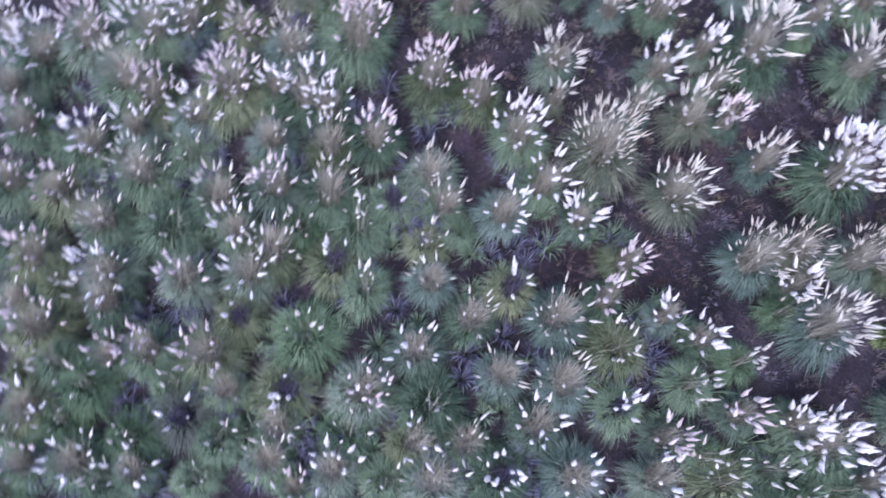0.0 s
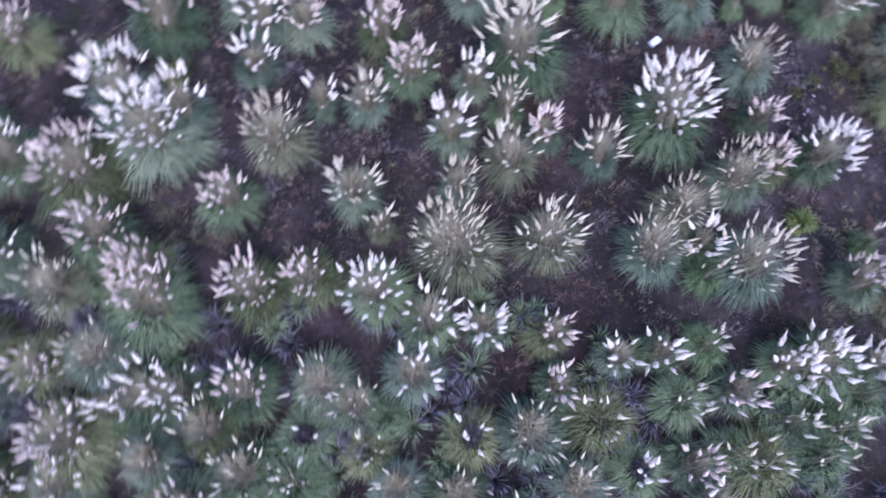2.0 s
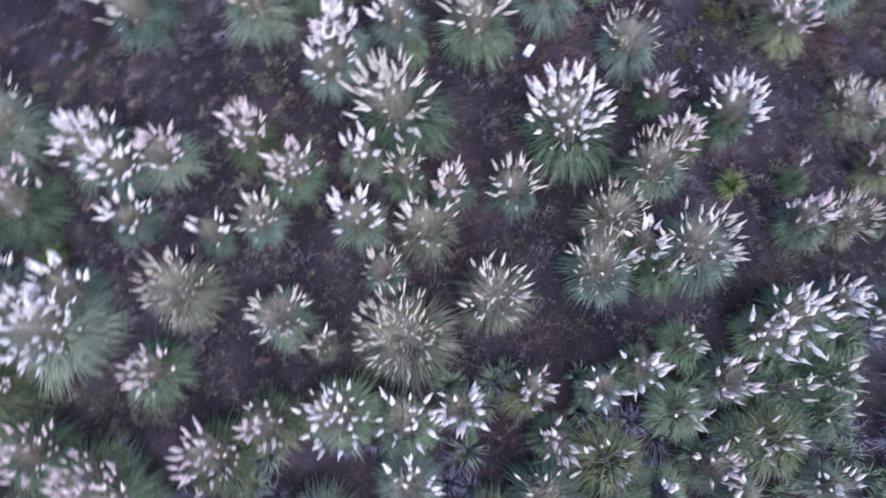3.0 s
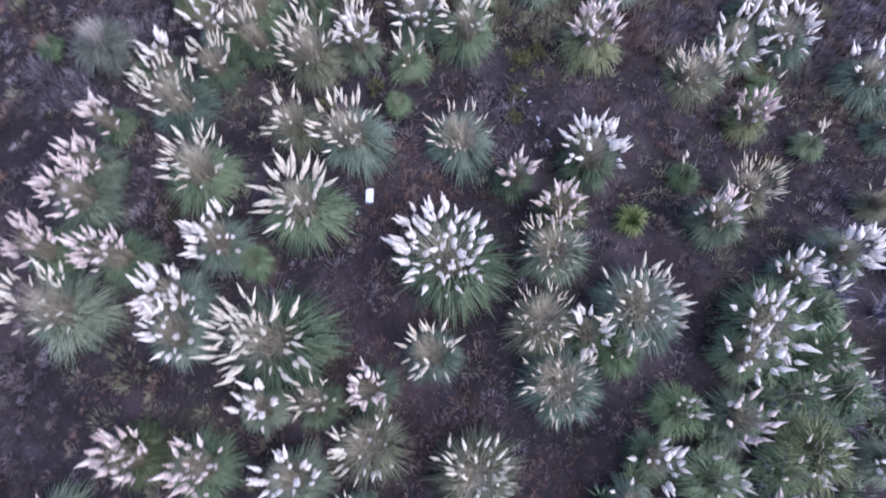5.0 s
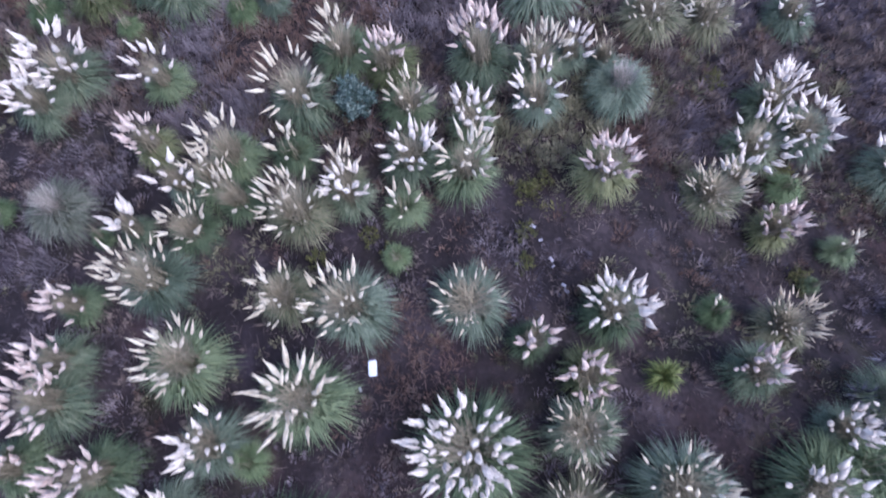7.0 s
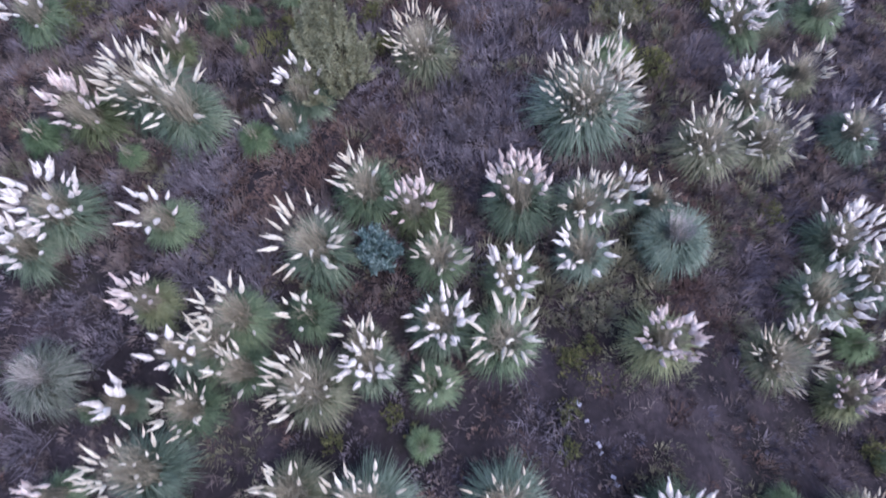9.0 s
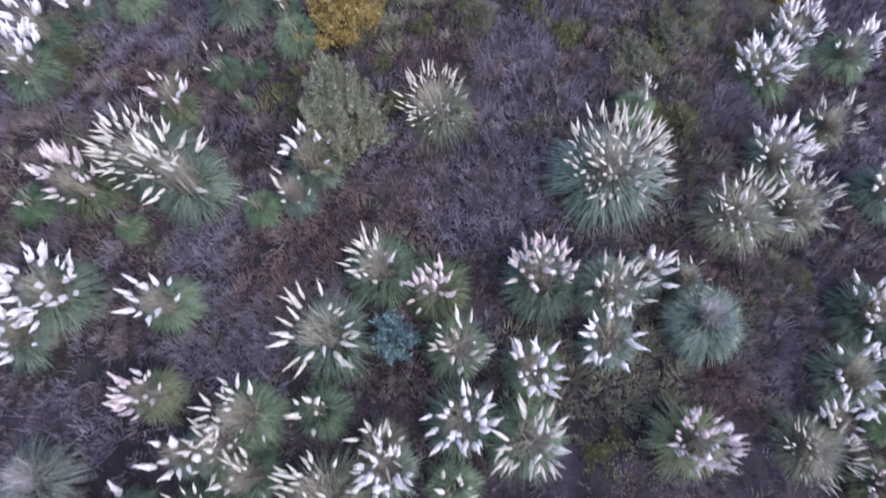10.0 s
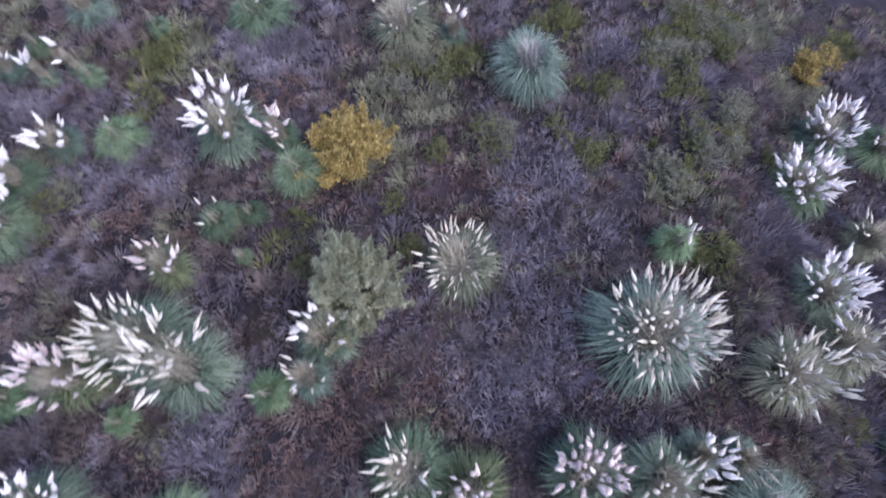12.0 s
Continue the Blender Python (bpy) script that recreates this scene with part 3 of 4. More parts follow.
pampas(-5.42, -0.34, 0.86, "V", 3, small=0.88)
pampas(-6.53, -0.95, 0.86, "G", 4, small=0.88)
pampas(-7.74, -1.76, 0.86, "W", 9, small=0.88)
pampas(-9.31, -0.68, 0.82, "W", 6, small=0.88)
pampas(-9.08, -1.96, 0.73, "P", 6, small=0.88)
pampas(-6.29, -1.73, 0.71, "W", 5, small=0.88)
pampas(-3.25, -1.09, 0.69, "C", 7, small=0.88)
pampas(-1.69, -1.04, 0.75, "W", 9, small=0.88)
pampas(-2.51, -1.53, 0.55, "P", 6, small=0.88)
pampas(-0.12, -0.14, 0.69, "W", 5, small=0.88)
pampas(1.14, -0.01, 0.68, "C", 8, small=0.88)
pampas(0.57, -0.94, 0.88, "W", 5, small=0.88)
pampas(1.96, -0.61, 0.88, "V", 9, small=0.88)
pampas(2.64, 0.58, 0.76, "W", 9, small=0.88)
pampas(3.61, -0.31, 0.88, "W", 9, small=0.88)
pampas(5.40, -0.17, 0.75, "W", 6, small=0.88)
pampas(6.89, 0.05, 0.89, "G", 6, small=0.88)
pampas(-5.90, 0.31, 0.72, "G", 2, small=0.88)
pampas(-7.97, 0.03, 0.89, "G", 3, small=0.88)
pampas(-9.79, 0.22, 0.76, "G", 3, small=0.88)
pampas(-0.54, -1.05, 0.68, "G", 3, small=0.88)
pampas(-1.59, -0.17, 0.76, "G", 2, small=0.88)
pampas(-4.85, -1.70, 0.70, "G", 2, small=0.88)
pampas(-12.40, 9.15, 1.18, "W", 22, small=0.88)
pampas(-12.96, 7.92, 0.98, "P", 16, small=0.88)
pampas(-10.84, 9.50, 1.16, "P", 24, small=0.88)
pampas(-8.88, 9.78, 1.13, "W", 24, small=0.88)
pampas(-9.12, 8.12, 1.19, "C", 22, small=0.88)
pampas(-3.17, 9.69, 1.23, "P", 28, small=0.88)
pampas(-9.92, 6.14, 0.91, "W", 14, small=0.88)
pampas(-11.81, 4.98, 0.92, "P", 14, small=0.88)
pampas(-10.33, 4.82, 0.90, "P", 16, small=0.88)
pampas(-8.75, 4.13, 0.95, "C", 16, small=0.88)
pampas(-12.02, 6.76, 0.95, "P", 16, small=0.88)
pampas(-6.84, 4.05, 1.00, "G", 3, small=0.88)
pampas(-4.19, 7.95, 0.96, "W", 10, small=0.88)
pampas(-13.69, 9.68, 1.02, "W", 16, small=0.88)
pampas(-11.22, 3.42, 0.89, "G", 4, small=0.88)
pampas(-9.38, 2.39, 0.78, "G", 3, small=0.88)
pampas(-10.64, 1.82, 0.86, "C", 8, small=0.88)
pampas(-8.89, 0.46, 0.83, "G", 4, small=0.88)
pampas(-9.59, -1.25, 0.82, "G", 4, small=0.88)
pampas(-8.52, -0.83, 0.73, "G", 4, small=0.88)
pampas(-6.97, -2.02, 0.78, "G", 4, small=0.88)
pampas(-4.62, 2.07, 0.80, "V", 2, small=0.88)
pampas(-4.59, 3.17, 0.82, "W", 12, small=0.88)
pampas(-9.44, -2.66, 0.80, "G", 5, small=0.88)
# beyond the low stand
pampas(-12.03, 12.99, 0.85, "W", 20, small=0.88)
pampas(-10.48, 11.16, 0.95, "P", 25, small=0.88)
pampas(-9.71, 12.73, 1.05, "W", 21, small=0.88)
pampas(-9.62, 15.12, 0.90, "P", 26, small=0.88)
pampas(-6.88, 17.25, 1.00, "C", 22, small=0.88)
pampas(-5.43, 16.48, 0.85, "W", 27, small=0.88)
pampas(-3.57, 18.21, 0.95, "P", 23, small=0.88)
pampas(6.70, 18.93, 1.05, "W", 28, small=0.88)
# the far side
pampas(23.66, 19.71, 0.47, "W", 8)
pampas(23.92, 18.54, 0.65, "G", 1)
pampas(24.31, 16.20, 0.83, "W", 26)
pampas(24.28, 14.99, 0.47, "P", 9)
pampas(23.48, 14.48, 0.63, "G", 1)
pampas(21.42, 15.20, 0.21, "G", 0)
pampas(25.88, 20.39, 0.25, "W", 2)
pampas(25.47, 20.89, 0.28, "W", 3)
pampas(25.60, 19.88, 0.37, "G", 0)
pampas(25.66, 21.86, 0.44, "W", 4)
pampas(22.66, 20.30, 0.57, "W", 12)
pampas(26.97, 9.65, 1.0, "D", 0)
pampas(27.99, 12.81, 0.88, "B", 8)
pampas(28.08, 11.58, 0.41, "W", 4)
pampas(27.99, 16.40, 0.88, "G", 2)
pampas(27.72, 20.78, 0.61, "W", 3)
pampas(27.38, 18.89, 0.33, "G", 0)
pampas(26.38, 21.55, 0.32, "G", 0)
# the white stand by the lane
pampas(0.91, 17.78, 1.22, "C", 34)
pampas(-0.06, 16.10, 1.12, "P", 38)
pampas(-1.76, 14.81, 1.10, "W", 35)
pampas(-2.01, 16.58, 0.53, "G", 1)
pampas(-0.38, 14.92, 0.39, "Y", 0)
pampas(6.97, 12.86, 0.72, "W", 16)



# ---- shrubs and bare bushes ----
def bare_bush(x, y, width, height, seed, wood):
    """A leafless bush: thin stems that fork twice on the way up and out."""
    rng = random.Random(seed)
    verts, faces = [], []

    def limb(p, d, length, thick, forks):
        bent = (d + Vector((rng.gauss(0, 0.14), rng.gauss(0, 0.14), rng.uniform(-0.02, 0.12)))).normalized()
        mid, side = p + d * length * 0.5, d.cross(Vector((0.3, 0.2, 1))).normalized()
        end = mid + bent * length * 0.5
        strip(verts, faces, [p, mid, end], (thick, thick * 0.8), side)
        for _ in range(3 if forks else 0):
            way = (bent + Vector((rng.uniform(-0.6, 0.6), rng.uniform(-0.6, 0.6), rng.uniform(-0.1, 0.4)))).normalized()
            limb(mid.lerp(end, rng.random()), way, length * spread(rng, 0.55, 0.85), thick * 0.7, forks - 1)

    for i in range(24):
        a, lean = 2.4 * i + rng.uniform(-0.4, 0.4), spread(rng, 0.1, 0.8) * width / height
        limb(Vector((math.cos(a), math.sin(a), 0)) * 0.1 * rng.random(), Vector((math.cos(a) * lean, math.sin(a) * lean, 1)).normalized(), height * 0.45, 0.018, 2)
    ob = new("bare_bush", mesh_of("bare_bush", verts, faces, wood))
    ob.matrix_world = pose(x, y, terrain(x, y) - 0.03)
    tagged(ob, "leafless grey-violet thicket of thin twigs", "bush", "bare bushes", "thing")


def sprig_shrub(name, label, category, x, y, width, height, seed, leaf_mat, spires=60, per_spire=120, thick=0.11, leaf=0.07, peak=0.5, wood=None, lean=(0, 0)):
    """A shrub of upright feathery sprays: each spray a bent stem clad with small leaves that point up and out."""
    rng = random.Random(seed)
    thing = new(name)
    thing.matrix_world = pose(x, y, terrain(x, y) - 0.03)
    tagged(thing, label, category, kind="thing")
    sv, sf, lv, lf = [], [], [], []
    lop = rng.uniform(0, 2 * math.pi)
    for i in range(spires):
        a, q = 2.39996 * i + rng.uniform(-0.4, 0.4), math.sqrt((i + 0.5) / spires)
        out, side = Vector((math.cos(a), math.sin(a), 0)), Vector((-math.sin(a), math.cos(a), 0))
        rim = width / 2 * (1 + 0.16 * math.sin(2 * a + lop) + 0.12 * math.sin(3 * a + 2 * lop)) * spread(rng, 0.86, 1.1)
        top = height * (1 - peak * q ** 1.6) * spread(rng, 0.78, 1.08)
        foot = out * 0.10 * q
        end = out * rim * q + Vector((*lean, 0)) * (1 - q) + Vector((0, 0, top))
        knee = foot.lerp(end, 0.5) + out * rim * q * 0.12 + side * rng.uniform(-0.06, 0.06)
        strip(sv, sf, [foot, knee, end], (0.03, 0.018), side)
        fat = thick * spread(rng, 0.7, 1.25)
        start = 0.62 if q < 0.6 else 0.34
        for _ in range(per_spire):
            s = start + (1 - start) * rng.random()
            c = foot.lerp(knee, 2 * s) if s < 0.5 else knee.lerp(end, 2 * s - 1)
            w = fat * (1.15 - 0.9 * (s - start) / (1 - start))
            c = c + Vector((rng.gauss(0, w * 0.6), rng.gauss(0, w * 0.6), rng.gauss(0, w * 0.5)))
            d = (Vector((rng.gauss(0, 0.8), rng.gauss(0, 0.8), 0.6)) + out * 0.3 * q).normalized()
            g = d.orthogonal().normalized()
            g = (g * math.cos(5 * s) + d.cross(g) * math.sin(5 * s)) * leaf * 0.2
            ln = leaf * spread(rng, 0.7, 1.5)
            k = len(lv)
            lv.extend((c, c + d * ln * 0.5 + g, c + d * ln, c + d * ln * 0.5 - g))
            lf.append((k, k + 1, k + 2, k + 3))
    tagged(part_of("branchwork", mesh_of("branchwork", sv, sf, wood or BARK), thing), kind="stuff")
    part_of("crown", mesh_of("crown", lv, lf, leaf_mat), thing)
    return thing


sprig_shrub("leafy_shrub", "olive-grey leafy shrub with an uneven pointed crown", "shrub", 20.7, 12.68, 1.95, 3.0, 11, SHRUB_LEAF, 130, 190, 0.085, 0.07, 0.7, lean=(0.75, 0.3))
sprig_shrub("yellow_shrub", "autumn-yellow shrub with a broad lobed crown", "shrub", 24.1, 13.50, 2.0, 1.5, 12, YELLOW_LEAF, 36, 420, 0.17, 0.07, 0.4)
sprig_shrub("yellow_shrub", "small ochre-yellow shrub among low weeds", "shrub", 29.65, 1.1, 1.15, 0.95, 13, YELLOW_LEAF, 22, 160, 0.12, 0.07, 0.4)
sprig_shrub("yellow_shrub", "sparse yellow and olive shrub among weeds", "shrub", 30.4, 0.1, 1.0, 0.8, 14, YELLOW_LEAF, 20, 60, 0.12, 0.07, 0.4)
sprig_shrub("blue_green_shrub", "frosty blue-green shrub between pampas clumps", "shrub", 16.5, 10.95, 0.95, 1.2, 15, BLUE_LEAF, 34, 60, 0.09, 0.10, 0.4)
# patches of leafless bushes: middle, half extent, how many
THICKETS = ((13.5, 16.0, 0.8, 3), (14.2, 16.9, 0.8, 5), (12.0, 17.5, 0.9, 4), (16.1, 14.0, 0.8, 6), (15.6, 13.6, 0.5, 3), (18.0, 15.0, 0.7, 4), (19.6, 9.8, 0.7, 7), (20.6, 9.4, 0.8, 6),
            (21.4, 19.3, 1.0, 4), (26.8, 16.2, 0.8, 6), (23.3, 18.1, 0.9, 4), (24.4, 21.0, 0.8, 3), (23.9, 9.3, 0.8, 4), (28.2, 7.6, 0.7, 4), (22.6, 9.6, 0.7, 3), (17.0, 17.9, 0.6, 3))
TRNG = random.Random(77)
for k, (px, py, half, count) in enumerate(THICKETS):
    for i in range(count):
        x, y = px + TRNG.uniform(-half, half), py + TRNG.uniform(-half, half)
        bare_bush(x, y, spread(TRNG, 0.7, 1.1), spread(TRNG, 0.5, 0.8), 300 + 10 * k + i, TWIG if TRNG.random() < 0.7 else BROWN_TWIG)
# straggling weedy bushes that run together in drifts
for k, (px, py, half_x, half_y, count) in enumerate(((26.7, 4.2, 0.6, 0.6, 5), (25.6, 5.0, 0.6, 0.6, 6), (24.5, 6.1, 0.5, 0.6, 5), (29.6, 5.0, 0.9, 0.9, 11), (28.3, 5.9, 0.7, 0.6, 6), (24.8, 10.4, 0.5, 0.5, 4), (26.6, 12.7, 0.5, 0.6, 5), (30.2, 3.8, 0.6, 0.6, 4), (22.0, 19.4, 0.6, 0.6, 4), (23.6, 20.2, 0.5, 0.5, 3))):
    for i in range(count):
        x, y = px + TRNG.uniform(-half_x, half_x), py + TRNG.uniform(-half_y, half_y)
        sprig_shrub("weed_bush", "thin olive-grey weedy bush with small leaves", "bush", x, y, spread(TRNG, 0.6, 1.05), spread(TRNG, 0.35, 0.7), 600 + 20 * k + i, WEED_LEAF if TRNG.random() < 0.75 else FORB, 30, 36, 0.07, 0.055, 0.4, TWIG)
for i, (x, y) in enumerate(((27.2, 11.2), (26.9, 7.6), (25.5, 8.9), (24.9, 8.1), (27.3, 5.5), (22.1, 15.7), (23.2, 14.3), (25.4, 3.3), (23.0, 12.4), (29.3, 8.8), (28.8, 9.4), (16.8, 0.5), (13.9, 0.2), (22.0, 11.9),
                            (26.7, 11.7), (25.1, 18.4), (26.6, 18.6), (30.9, -0.4), (24.4, 11.6), (22.6, 5.2), (19.2, 2.2), (21.3, 14.0))):
    sprig_shrub("low_bush", "low olive-green leafy weed on dark soil", "weed", x, y, spread(TRNG, 0.6, 1.0), spread(TRNG, 0.3, 0.5), 80 + i, FORB, 22, 34, 0.08, 0.06, 0.4, BROWN_TWIG)
# a sparse yellow-green weed on the bare soil
for i, (x, y) in enumerate(((13.1, 9.7), (12.8, 11.2), (13.4, 10.2), (13.9, 6.9), (13.2, 6.9), (15.2, 6.6), (14.9, 7.0))):
    sprig_shrub("low_bush", "thin yellow-green weed on dark soil", "weed", x, y, 0.45, 0.3, 130 + i, FORB, 10, 22, 0.06, 0.07, 0.3, BROWN_TWIG)


# ---- litter on the ground ----
def build_box():
    box = new("plastic_box")
    box.matrix_world = pose(10.68, 9.76, terrain(10.68, 9.76), 0, 0, 12)
    tagged(box, "white plastic box lying on bare soil", "box", kind="thing")
    for name, size, place, mat, label in (("body", (0.31, 0.165, 0.11), (0, 0, 0.06), BOX_WHITE, ""), ("end_cap", (0.045, 0.13, 0.09), (0.175, 0, 0.055), DARK_STALK, "dark violet end cap")):
        bm = bmesh.new()
        bmesh.ops.create_cube(bm, size=1.0, matrix=Matrix.Translation(place) @ Matrix.Diagonal((*size, 1)))
        bmesh.ops.bevel(bm, geom=bm.edges[:], offset=0.015, segments=2, affect="EDGES")
        for v in bm.verts:
            v.co += Vector((0, 0.006 * math.sin(v.co.x * 30), 0.005 * math.sin(v.co.x * 21)))
        me = bpy.data.meshes.new(name)
        bm.to_mesh(me)
        bm.free()
        me.materials.append(mat)
        part_of(name, me, box, label)


def scrap(x, y, size, seed):
    """A crumpled piece of pale sheet."""
    rng = random.Random(seed)
    n = 4
    verts = [Vector(((i / n - 0.5) * size * 1.7, (j / n - 0.5) * size + rng.uniform(-0.01, 0.01), 0.03 + rng.uniform(0, 0.05))) for j in range(n + 1) for i in range(n + 1)]
    faces = [(j * (n + 1) + i, j * (n + 1) + i + 1, (j + 1) * (n + 1) + i + 1, (j + 1) * (n + 1) + i) for j in range(n) for i in range(n)]
    ob = new("paper_scrap", mesh_of("paper_scrap", verts, faces, SCRAP))
    ob.matrix_world = pose(x, y, terrain(x, y) - 0.01, 0, 0, rng.uniform(0, 180))
    tagged(ob, "crumpled pale scrap of paper on the soil", "litter", "scraps of paper", "thing")


build_box()
for i, (x, y, s) in enumerate(((14.05, 6.78, 0.07), (13.75, 6.6, 0.05), (13.35, 6.35, 0.07), (13.2, 6.3, 0.05), (12.82, 6.06, 0.06), (12.7, 6.0, 0.07), (10.25, 9.95, 0.05))):
    scrap(x, y, s, 200 + i)


def in_stand(x, y):
    """Whether a place lies in the dense stand beyond the first lane."""
    return y < 8.75 - 0.784 * x


def on_track(x, y):
    """Whether a place lies on the narrow bare track that runs off between the weeds."""
    return 23.0 < x < 34 and abs(y - (7.7 - 0.86 * (x - 23.3))) < 0.48 + 0.2 * noise.noise(Vector((x, y, 3.0)))


# middle and radius of the patches where one kind of ground cover prevails
COVER = {
    "twig": ((19.6, 9.9, 1.3), (20.8, 9.3, 1.2), (26.8, 16.2, 1.4), (23.3, 18.1, 1.3), (24.4, 21.2, 1.3), (28.4, 7.5, 1.0), (23.9, 9.3, 1.2), (16.0, 13.9, 1.1), (14.2, 16.6, 1.3), (12.2, 17.5, 1.3), (18.0, 15.0, 1.0), (13.6, 7.4, 0.8), (22.6, 9.4, 0.9)),
    "olive": ((29.3, 8.8, 1.0), (27.2, 11.2, 0.8), (26.9, 7.6, 0.9), (24.9, 8.1, 0.8), (27.3, 5.5, 0.9), (28.4, 6.3, 0.9), (25.4, 3.3, 0.8), (31.5, -0.8, 1.4), (30.4, 3.9, 1.2), (26.6, 12.7, 0.9), (25.1, 18.4, 0.9), (26.6, 18.6, 0.9), (22.0, 14.4, 1.0), (22.6, 5.4, 1.0), (24.5, 6.1, 1.2), (26.2, 4.6, 1.2), (14.6, 6.9, 0.8), (29.7, 5.0, 1.4)),
    "rust": ((18.6, 12.7, 1.3), (17.8, 13.7, 1.2), (21.9, 17.9, 1.1), (23.7, 10.9, 1.1), (23.4, 10.1, 0.9), (10.6, 9.0, 1.3), (11.4, 9.4, 1.0), (16.2, 4.6, 1.0), (3.2, 4.4, 1.0), (5.6, 5.0, 0.9), (18.9, 5.0, 0.9), (19.0, 11.3, 0.9), (25.4, 15.4, 1.2)),
}


def cover(kind, x, y):
    """How much a kind of ground cover prevails at a place: about 1 in its patches, with ragged rims."""
    ragged = 0.45 * noise.noise(Vector((x * 0.9, y * 0.9, 3.0 * len(kind)))) + 0.25 * noise.noise(Vector((x * 2.6, y * 2.6, 5.0 * len(kind))))
    return max(max(0.0, 1.25 - math.hypot(x - px, y - py) / r) for px, py, r in COVER[kind]) + ragged


def stems(verts, faces, rng, x, y, count, low, high, splay, thick):
    """Dead stems that fan out of one root."""
    z = terrain(x, y)
    for _ in range(count):
        a, ln = rng.uniform(0, 2 * math.pi), spread(rng, low, high)
        out, side = Vector((math.cos(a), math.sin(a), 0)), Vector((-math.sin(a), math.cos(a), 0))
        d = (out * splay * rng.random() + Vector((0, 0, 1))).normalized()
        p = Vector((x, y, z)) + out * 0.05 * rng.random()
        strip(verts, faces, [p, p + d * ln * 0.55, p + d * ln + out * 0.08 * ln + side * rng.uniform(-0.05, 0.05)], (thick, thick * 0.8), side)


CARPET = {"violet": VIOLET_WEED, "brown": BROWN_TWIG, "rust": RUST, "olive": FORB, "grey_olive": WEED_LEAF}
CARPET_WORDS = {"violet": "low withered grey-violet weeds in tufts", "brown": "low withered brown weeds in tufts", "rust": "low rusty brown weeds in tufts", "olive": "low olive-green leafy weeds on dark soil", "grey_olive": "low grey-olive weeds with small leaves"}


def tuft(verts, faces, rng, x, y, r, h, count):
    """A small cushion of narrow blades that stand up and out."""
    z = terrain(x, y) - 0.01
    comb = rng.uniform(0, 2 * math.pi)
    comb = Vector((math.cos(comb), math.sin(comb), 0)) * 0.25
    for _ in range(count):
        a, q = rng.uniform(0, 2 * math.pi), math.sqrt(rng.random())
        out, side = Vector((math.cos(a), math.sin(a), 0)), Vector((-math.sin(a), math.cos(a), 0))
        c = Vector((x, y, z)) + out * r * q
        ln = h * (1.1 - 0.5 * q) * spread(rng, 0.7, 1.2)
        tip = c + (out * 0.75 * q + comb + side * rng.uniform(-0.3, 0.3) + Vector((0, 0, 1))) * ln
        w = side * spread(rng, 0.010, 0.019)
        k = len(verts)
        verts.extend((c - w, c + w, tip))
        faces.append((k, k + 1, k + 2))


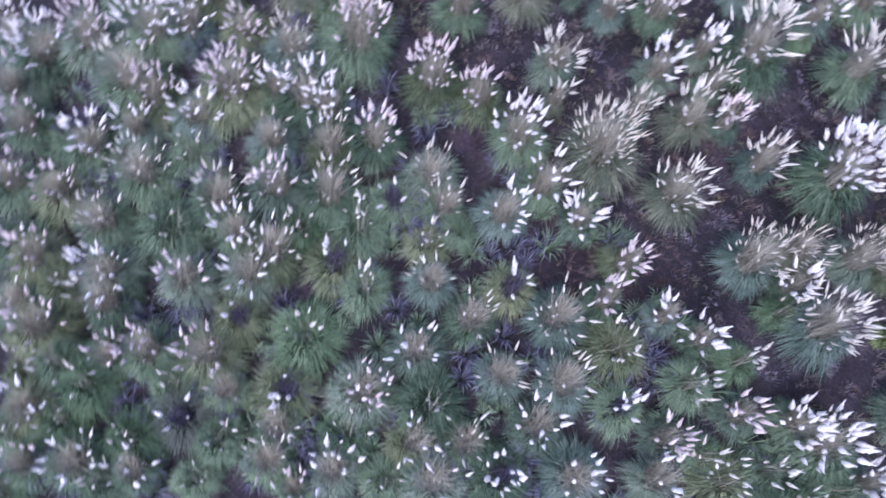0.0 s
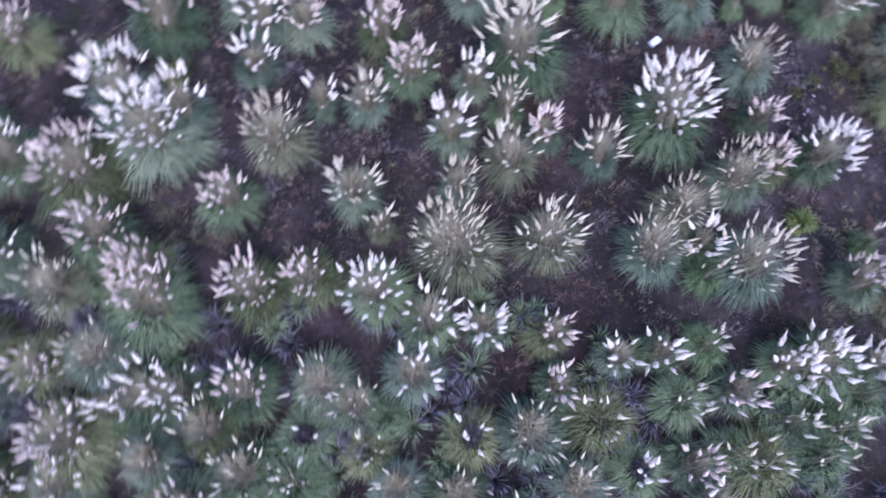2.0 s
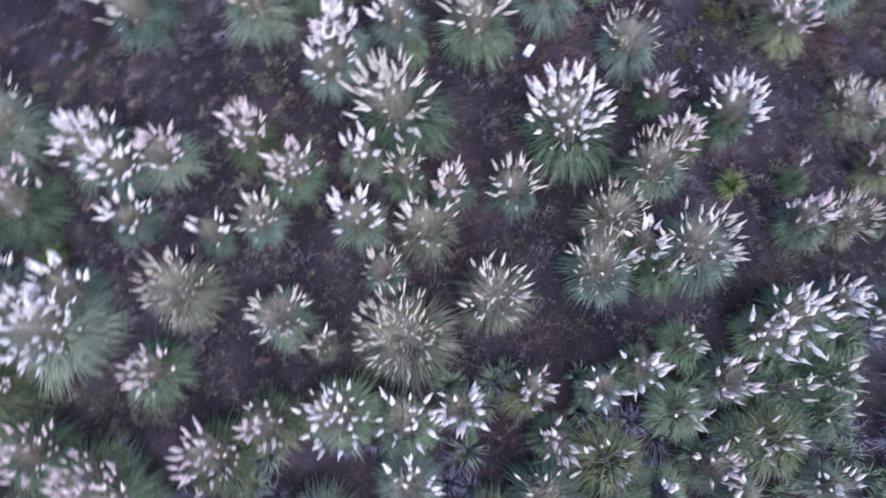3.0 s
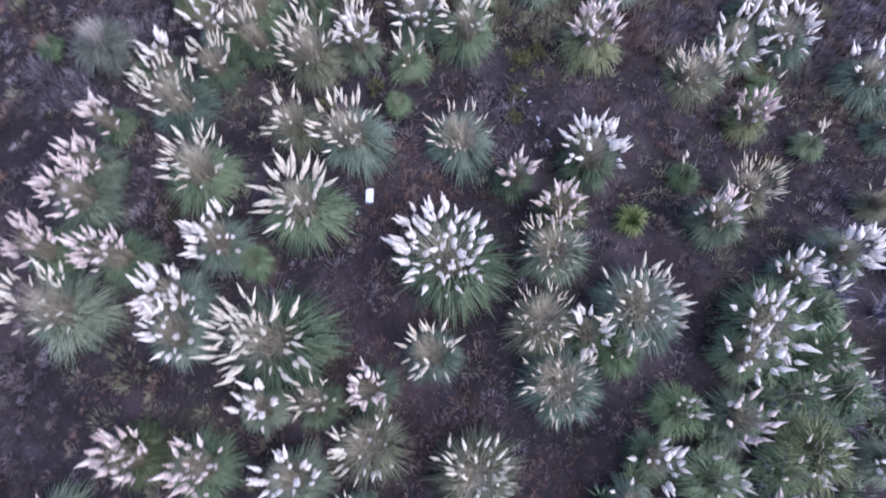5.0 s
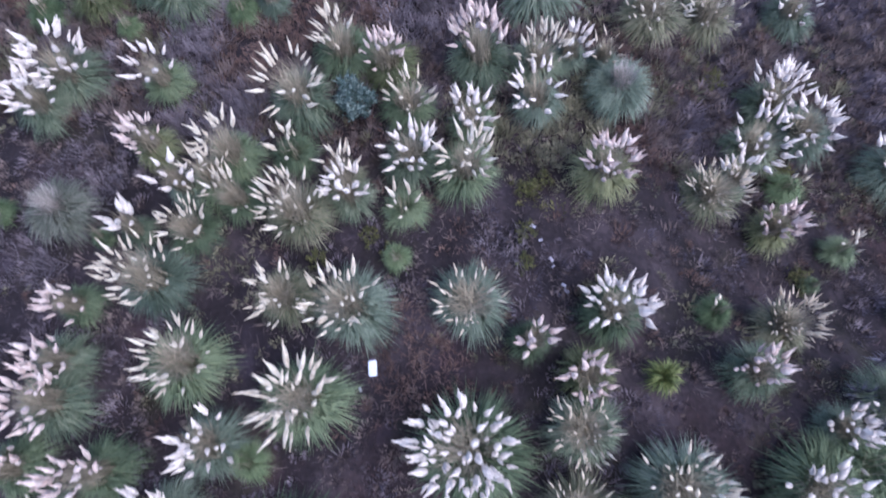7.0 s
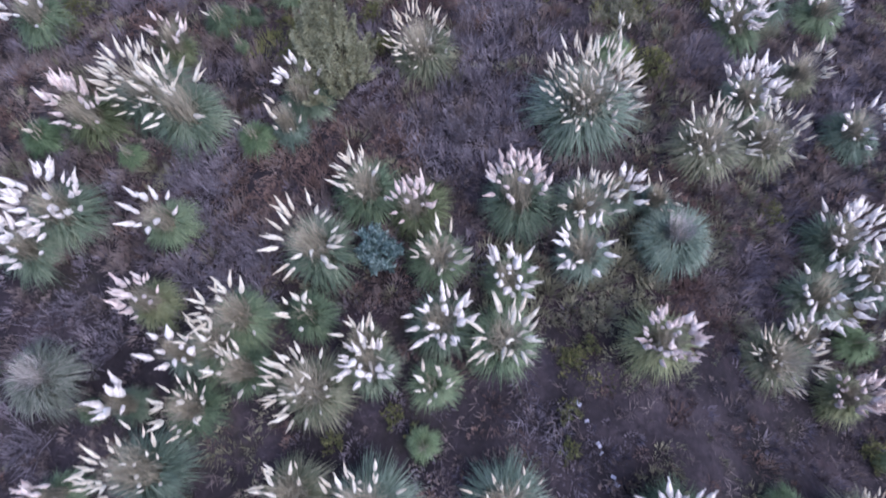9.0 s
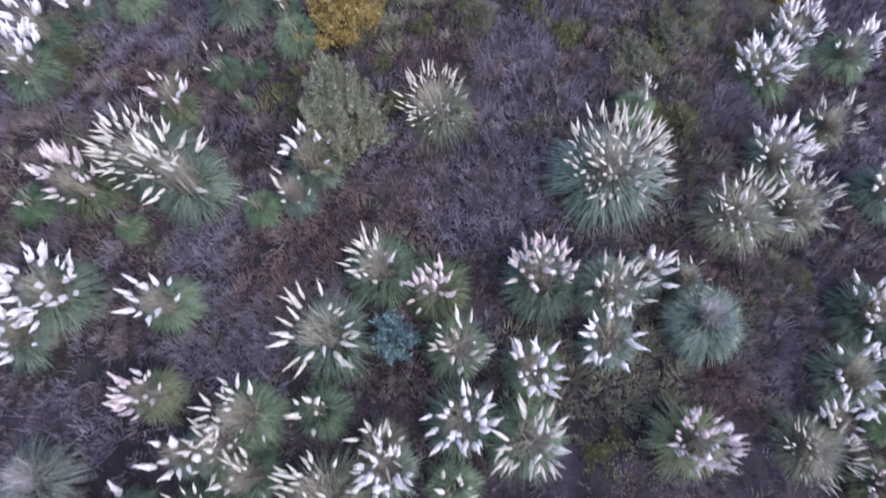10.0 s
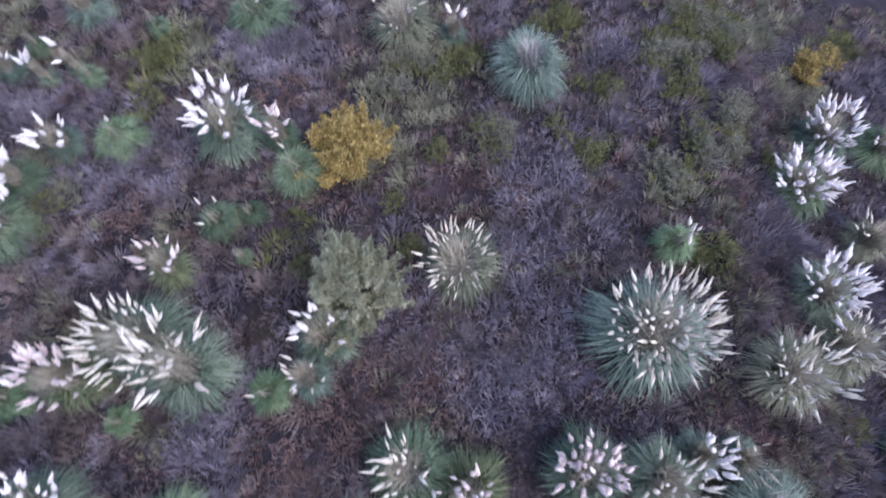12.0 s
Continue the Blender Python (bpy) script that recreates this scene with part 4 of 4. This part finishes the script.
def build_stuff():
    rng = random.Random(9)
    lv, lf = [], []
    for _ in range(65000):
        x, y = rng.uniform(-10, 32), rng.uniform(-4, 23)
        n = noise.noise(Vector((x * 0.35, y * 0.35, 2.0))) + 0.5 * noise.noise(Vector((x * 1.1, y * 1.1, 7.0)))
        if rng.random() > 0.66 + 0.75 * n or on_track(x, y):
            continue
        a, up = rng.uniform(0, 2 * math.pi), abs(rng.gauss(0, 0.6))
        ln = spread(rng, 0.04, 0.17)
        d = Vector((math.cos(a), math.sin(a), up)).normalized()
        s = Vector((-math.sin(a), math.cos(a), 0))
        p = Vector((x, y, terrain(x, y) + 0.005))
        q = p + d * ln * 0.5 + s * rng.uniform(-0.03, 0.03)
        strip(lv, lf, [p, q, p + d * ln], (0.012, 0.013), s)
    tagged(new("dry_litter", mesh_of("dry_litter", lv, lf, LITTER)), "brown and violet dead twigs and leaves on the soil", "litter", kind="stuff")
    sheets = {k: ([], []) for k in CARPET}
    for n in range(17000):
        sparse = n > 12200
        x, y = (rng.uniform(-9, 17), rng.uniform(-4, 20)) if sparse else (rng.uniform(15.5, 34), rng.uniform(-4, 24))
        if on_track(x, y) or in_stand(x, y):
            continue
        broad = noise.noise(Vector((x * 0.28, y * 0.28, 21.0))) + 0.6 * noise.noise(Vector((x * 0.9, y * 0.9, 23.0))) + rng.gauss(0, 0.16)
        kind = "violet" if broad > 0.2 else "brown" if broad > -0.12 else "rust" if broad > -0.3 else "grey_olive"
        for zone, becomes in (("twig", "violet"), ("rust", "rust"), ("olive", "olive")):
            if cover(zone, x, y) + rng.gauss(0, 0.12) > 0.62:
                kind = becomes
        low = 0.6 if kind == "rust" or sparse else 1.0
        r = 0.07 + 0.22 * rng.random() ** 2
        tuft(*sheets[kind], rng, x, y, r, (0.08 + 1.1 * r + rng.uniform(-0.03, 0.06)) * low, 16 + round(110 * r))
    for kind, (verts, faces) in sheets.items():
        tagged(new("low_weeds", mesh_of("low_weeds", verts, faces, CARPET[kind])), CARPET_WORDS[kind], "weeds", kind="stuff")
    wv, wf = [], []
    for _ in range(30000):
        x, y = rng.uniform(22.5, 34), rng.uniform(-3, 9)
        if not on_track(x, y):
            continue
        a, ln = rng.uniform(0, 2 * math.pi), spread(rng, 0.05, 0.16)
        d, side = Vector((math.cos(a), math.sin(a), 0.15)), Vector((-math.sin(a), math.cos(a), 0))
        p = Vector((x, y, terrain(x, y) + 0.01))
        strip(wv, wf, [p, p + d * ln * 0.5, p + d * ln], (0.016, 0.016), side)
    tagged(new("dry_litter", mesh_of("dry_litter", wv, wf, LITTER)), "pale grey-violet straw trodden flat on a track", "litter", kind="stuff")
    for kind, count, mat, floor, label in (("twig", 26000, TWIG, 0.5, "thin grey-violet dead weed stems standing in patches"), ("rust", 26000, RUST, 0.42, "rusty brown dead weeds matting the soil"), ("brown", 9000, BROWN_TWIG, 0.0, "low brown-violet withered tufts matting the soil")):
        dv, df = [], []
        for _ in range(count):
            x, y = rng.uniform(-9, 33), rng.uniform(-4, 23)
            if kind == "brown":
                n = noise.noise(Vector((x * 0.5, y * 0.5, 40.0))) + 0.6 * noise.noise(Vector((x * 1.5, y * 1.5, 50.0))) + (0.28 if x > 17 else 0.0)
            else:
                n = cover(kind, x, y) + (0.14 if x > 18 else 0.0)
            if n < floor or on_track(x, y):
                continue
            if kind == "twig":
                stems(dv, df, rng, x, y, 5, 0.15, 0.55, 1.3, 0.009)
            else:
                stems(dv, df, rng, x, y, 7, 0.06, 0.26, 1.8, 0.013)
        tagged(new("dead_weeds", mesh_of("dead_weeds", dv, df, mat)), label, "weeds", kind="stuff")
    # the first layer's violet stands in for shade between the clumps
    for seed, mat, label in ((31, GAP_SHADE, "grass filling gaps of the dense stand, in the violet of their shade"), (35, BLADE["green"], "short green grass filling gaps of the dense stand")):
        uv, uf = [], []
        for _ in range(620):
            x, y = rng.uniform(-12, 12), rng.uniform(-4, 14)
            if not in_stand(x, y) or noise.noise(Vector((x * 0.8, y * 0.8, seed))) < -0.05:
                continue
            z, r = terrain(x, y), spread(rng, 0.3, 0.6)
            for _ in range(42):
                a = rng.uniform(0, 2 * math.pi)
                out, side = Vector((math.cos(a), math.sin(a), 0)), Vector((-math.sin(a), math.cos(a), 0))
                h, reach = spread(rng, 0.3, 0.85), r * spread(rng, 0.5, 1.1)
                foot = Vector((x, y, z)) + out * 0.05
                pts = [foot, foot + out * reach * 0.4 + Vector((0, 0, h * 0.8)), foot + out * reach + Vector((0, 0, h * spread(rng, 0.6, 1.0)))]
                strip(uv, uf, pts, (0.024, 0.02), side)
        tagged(new("grass_understorey", mesh_of("grass_understorey", uv, uf, mat)), label, "grass", kind="stuff")


build_stuff()
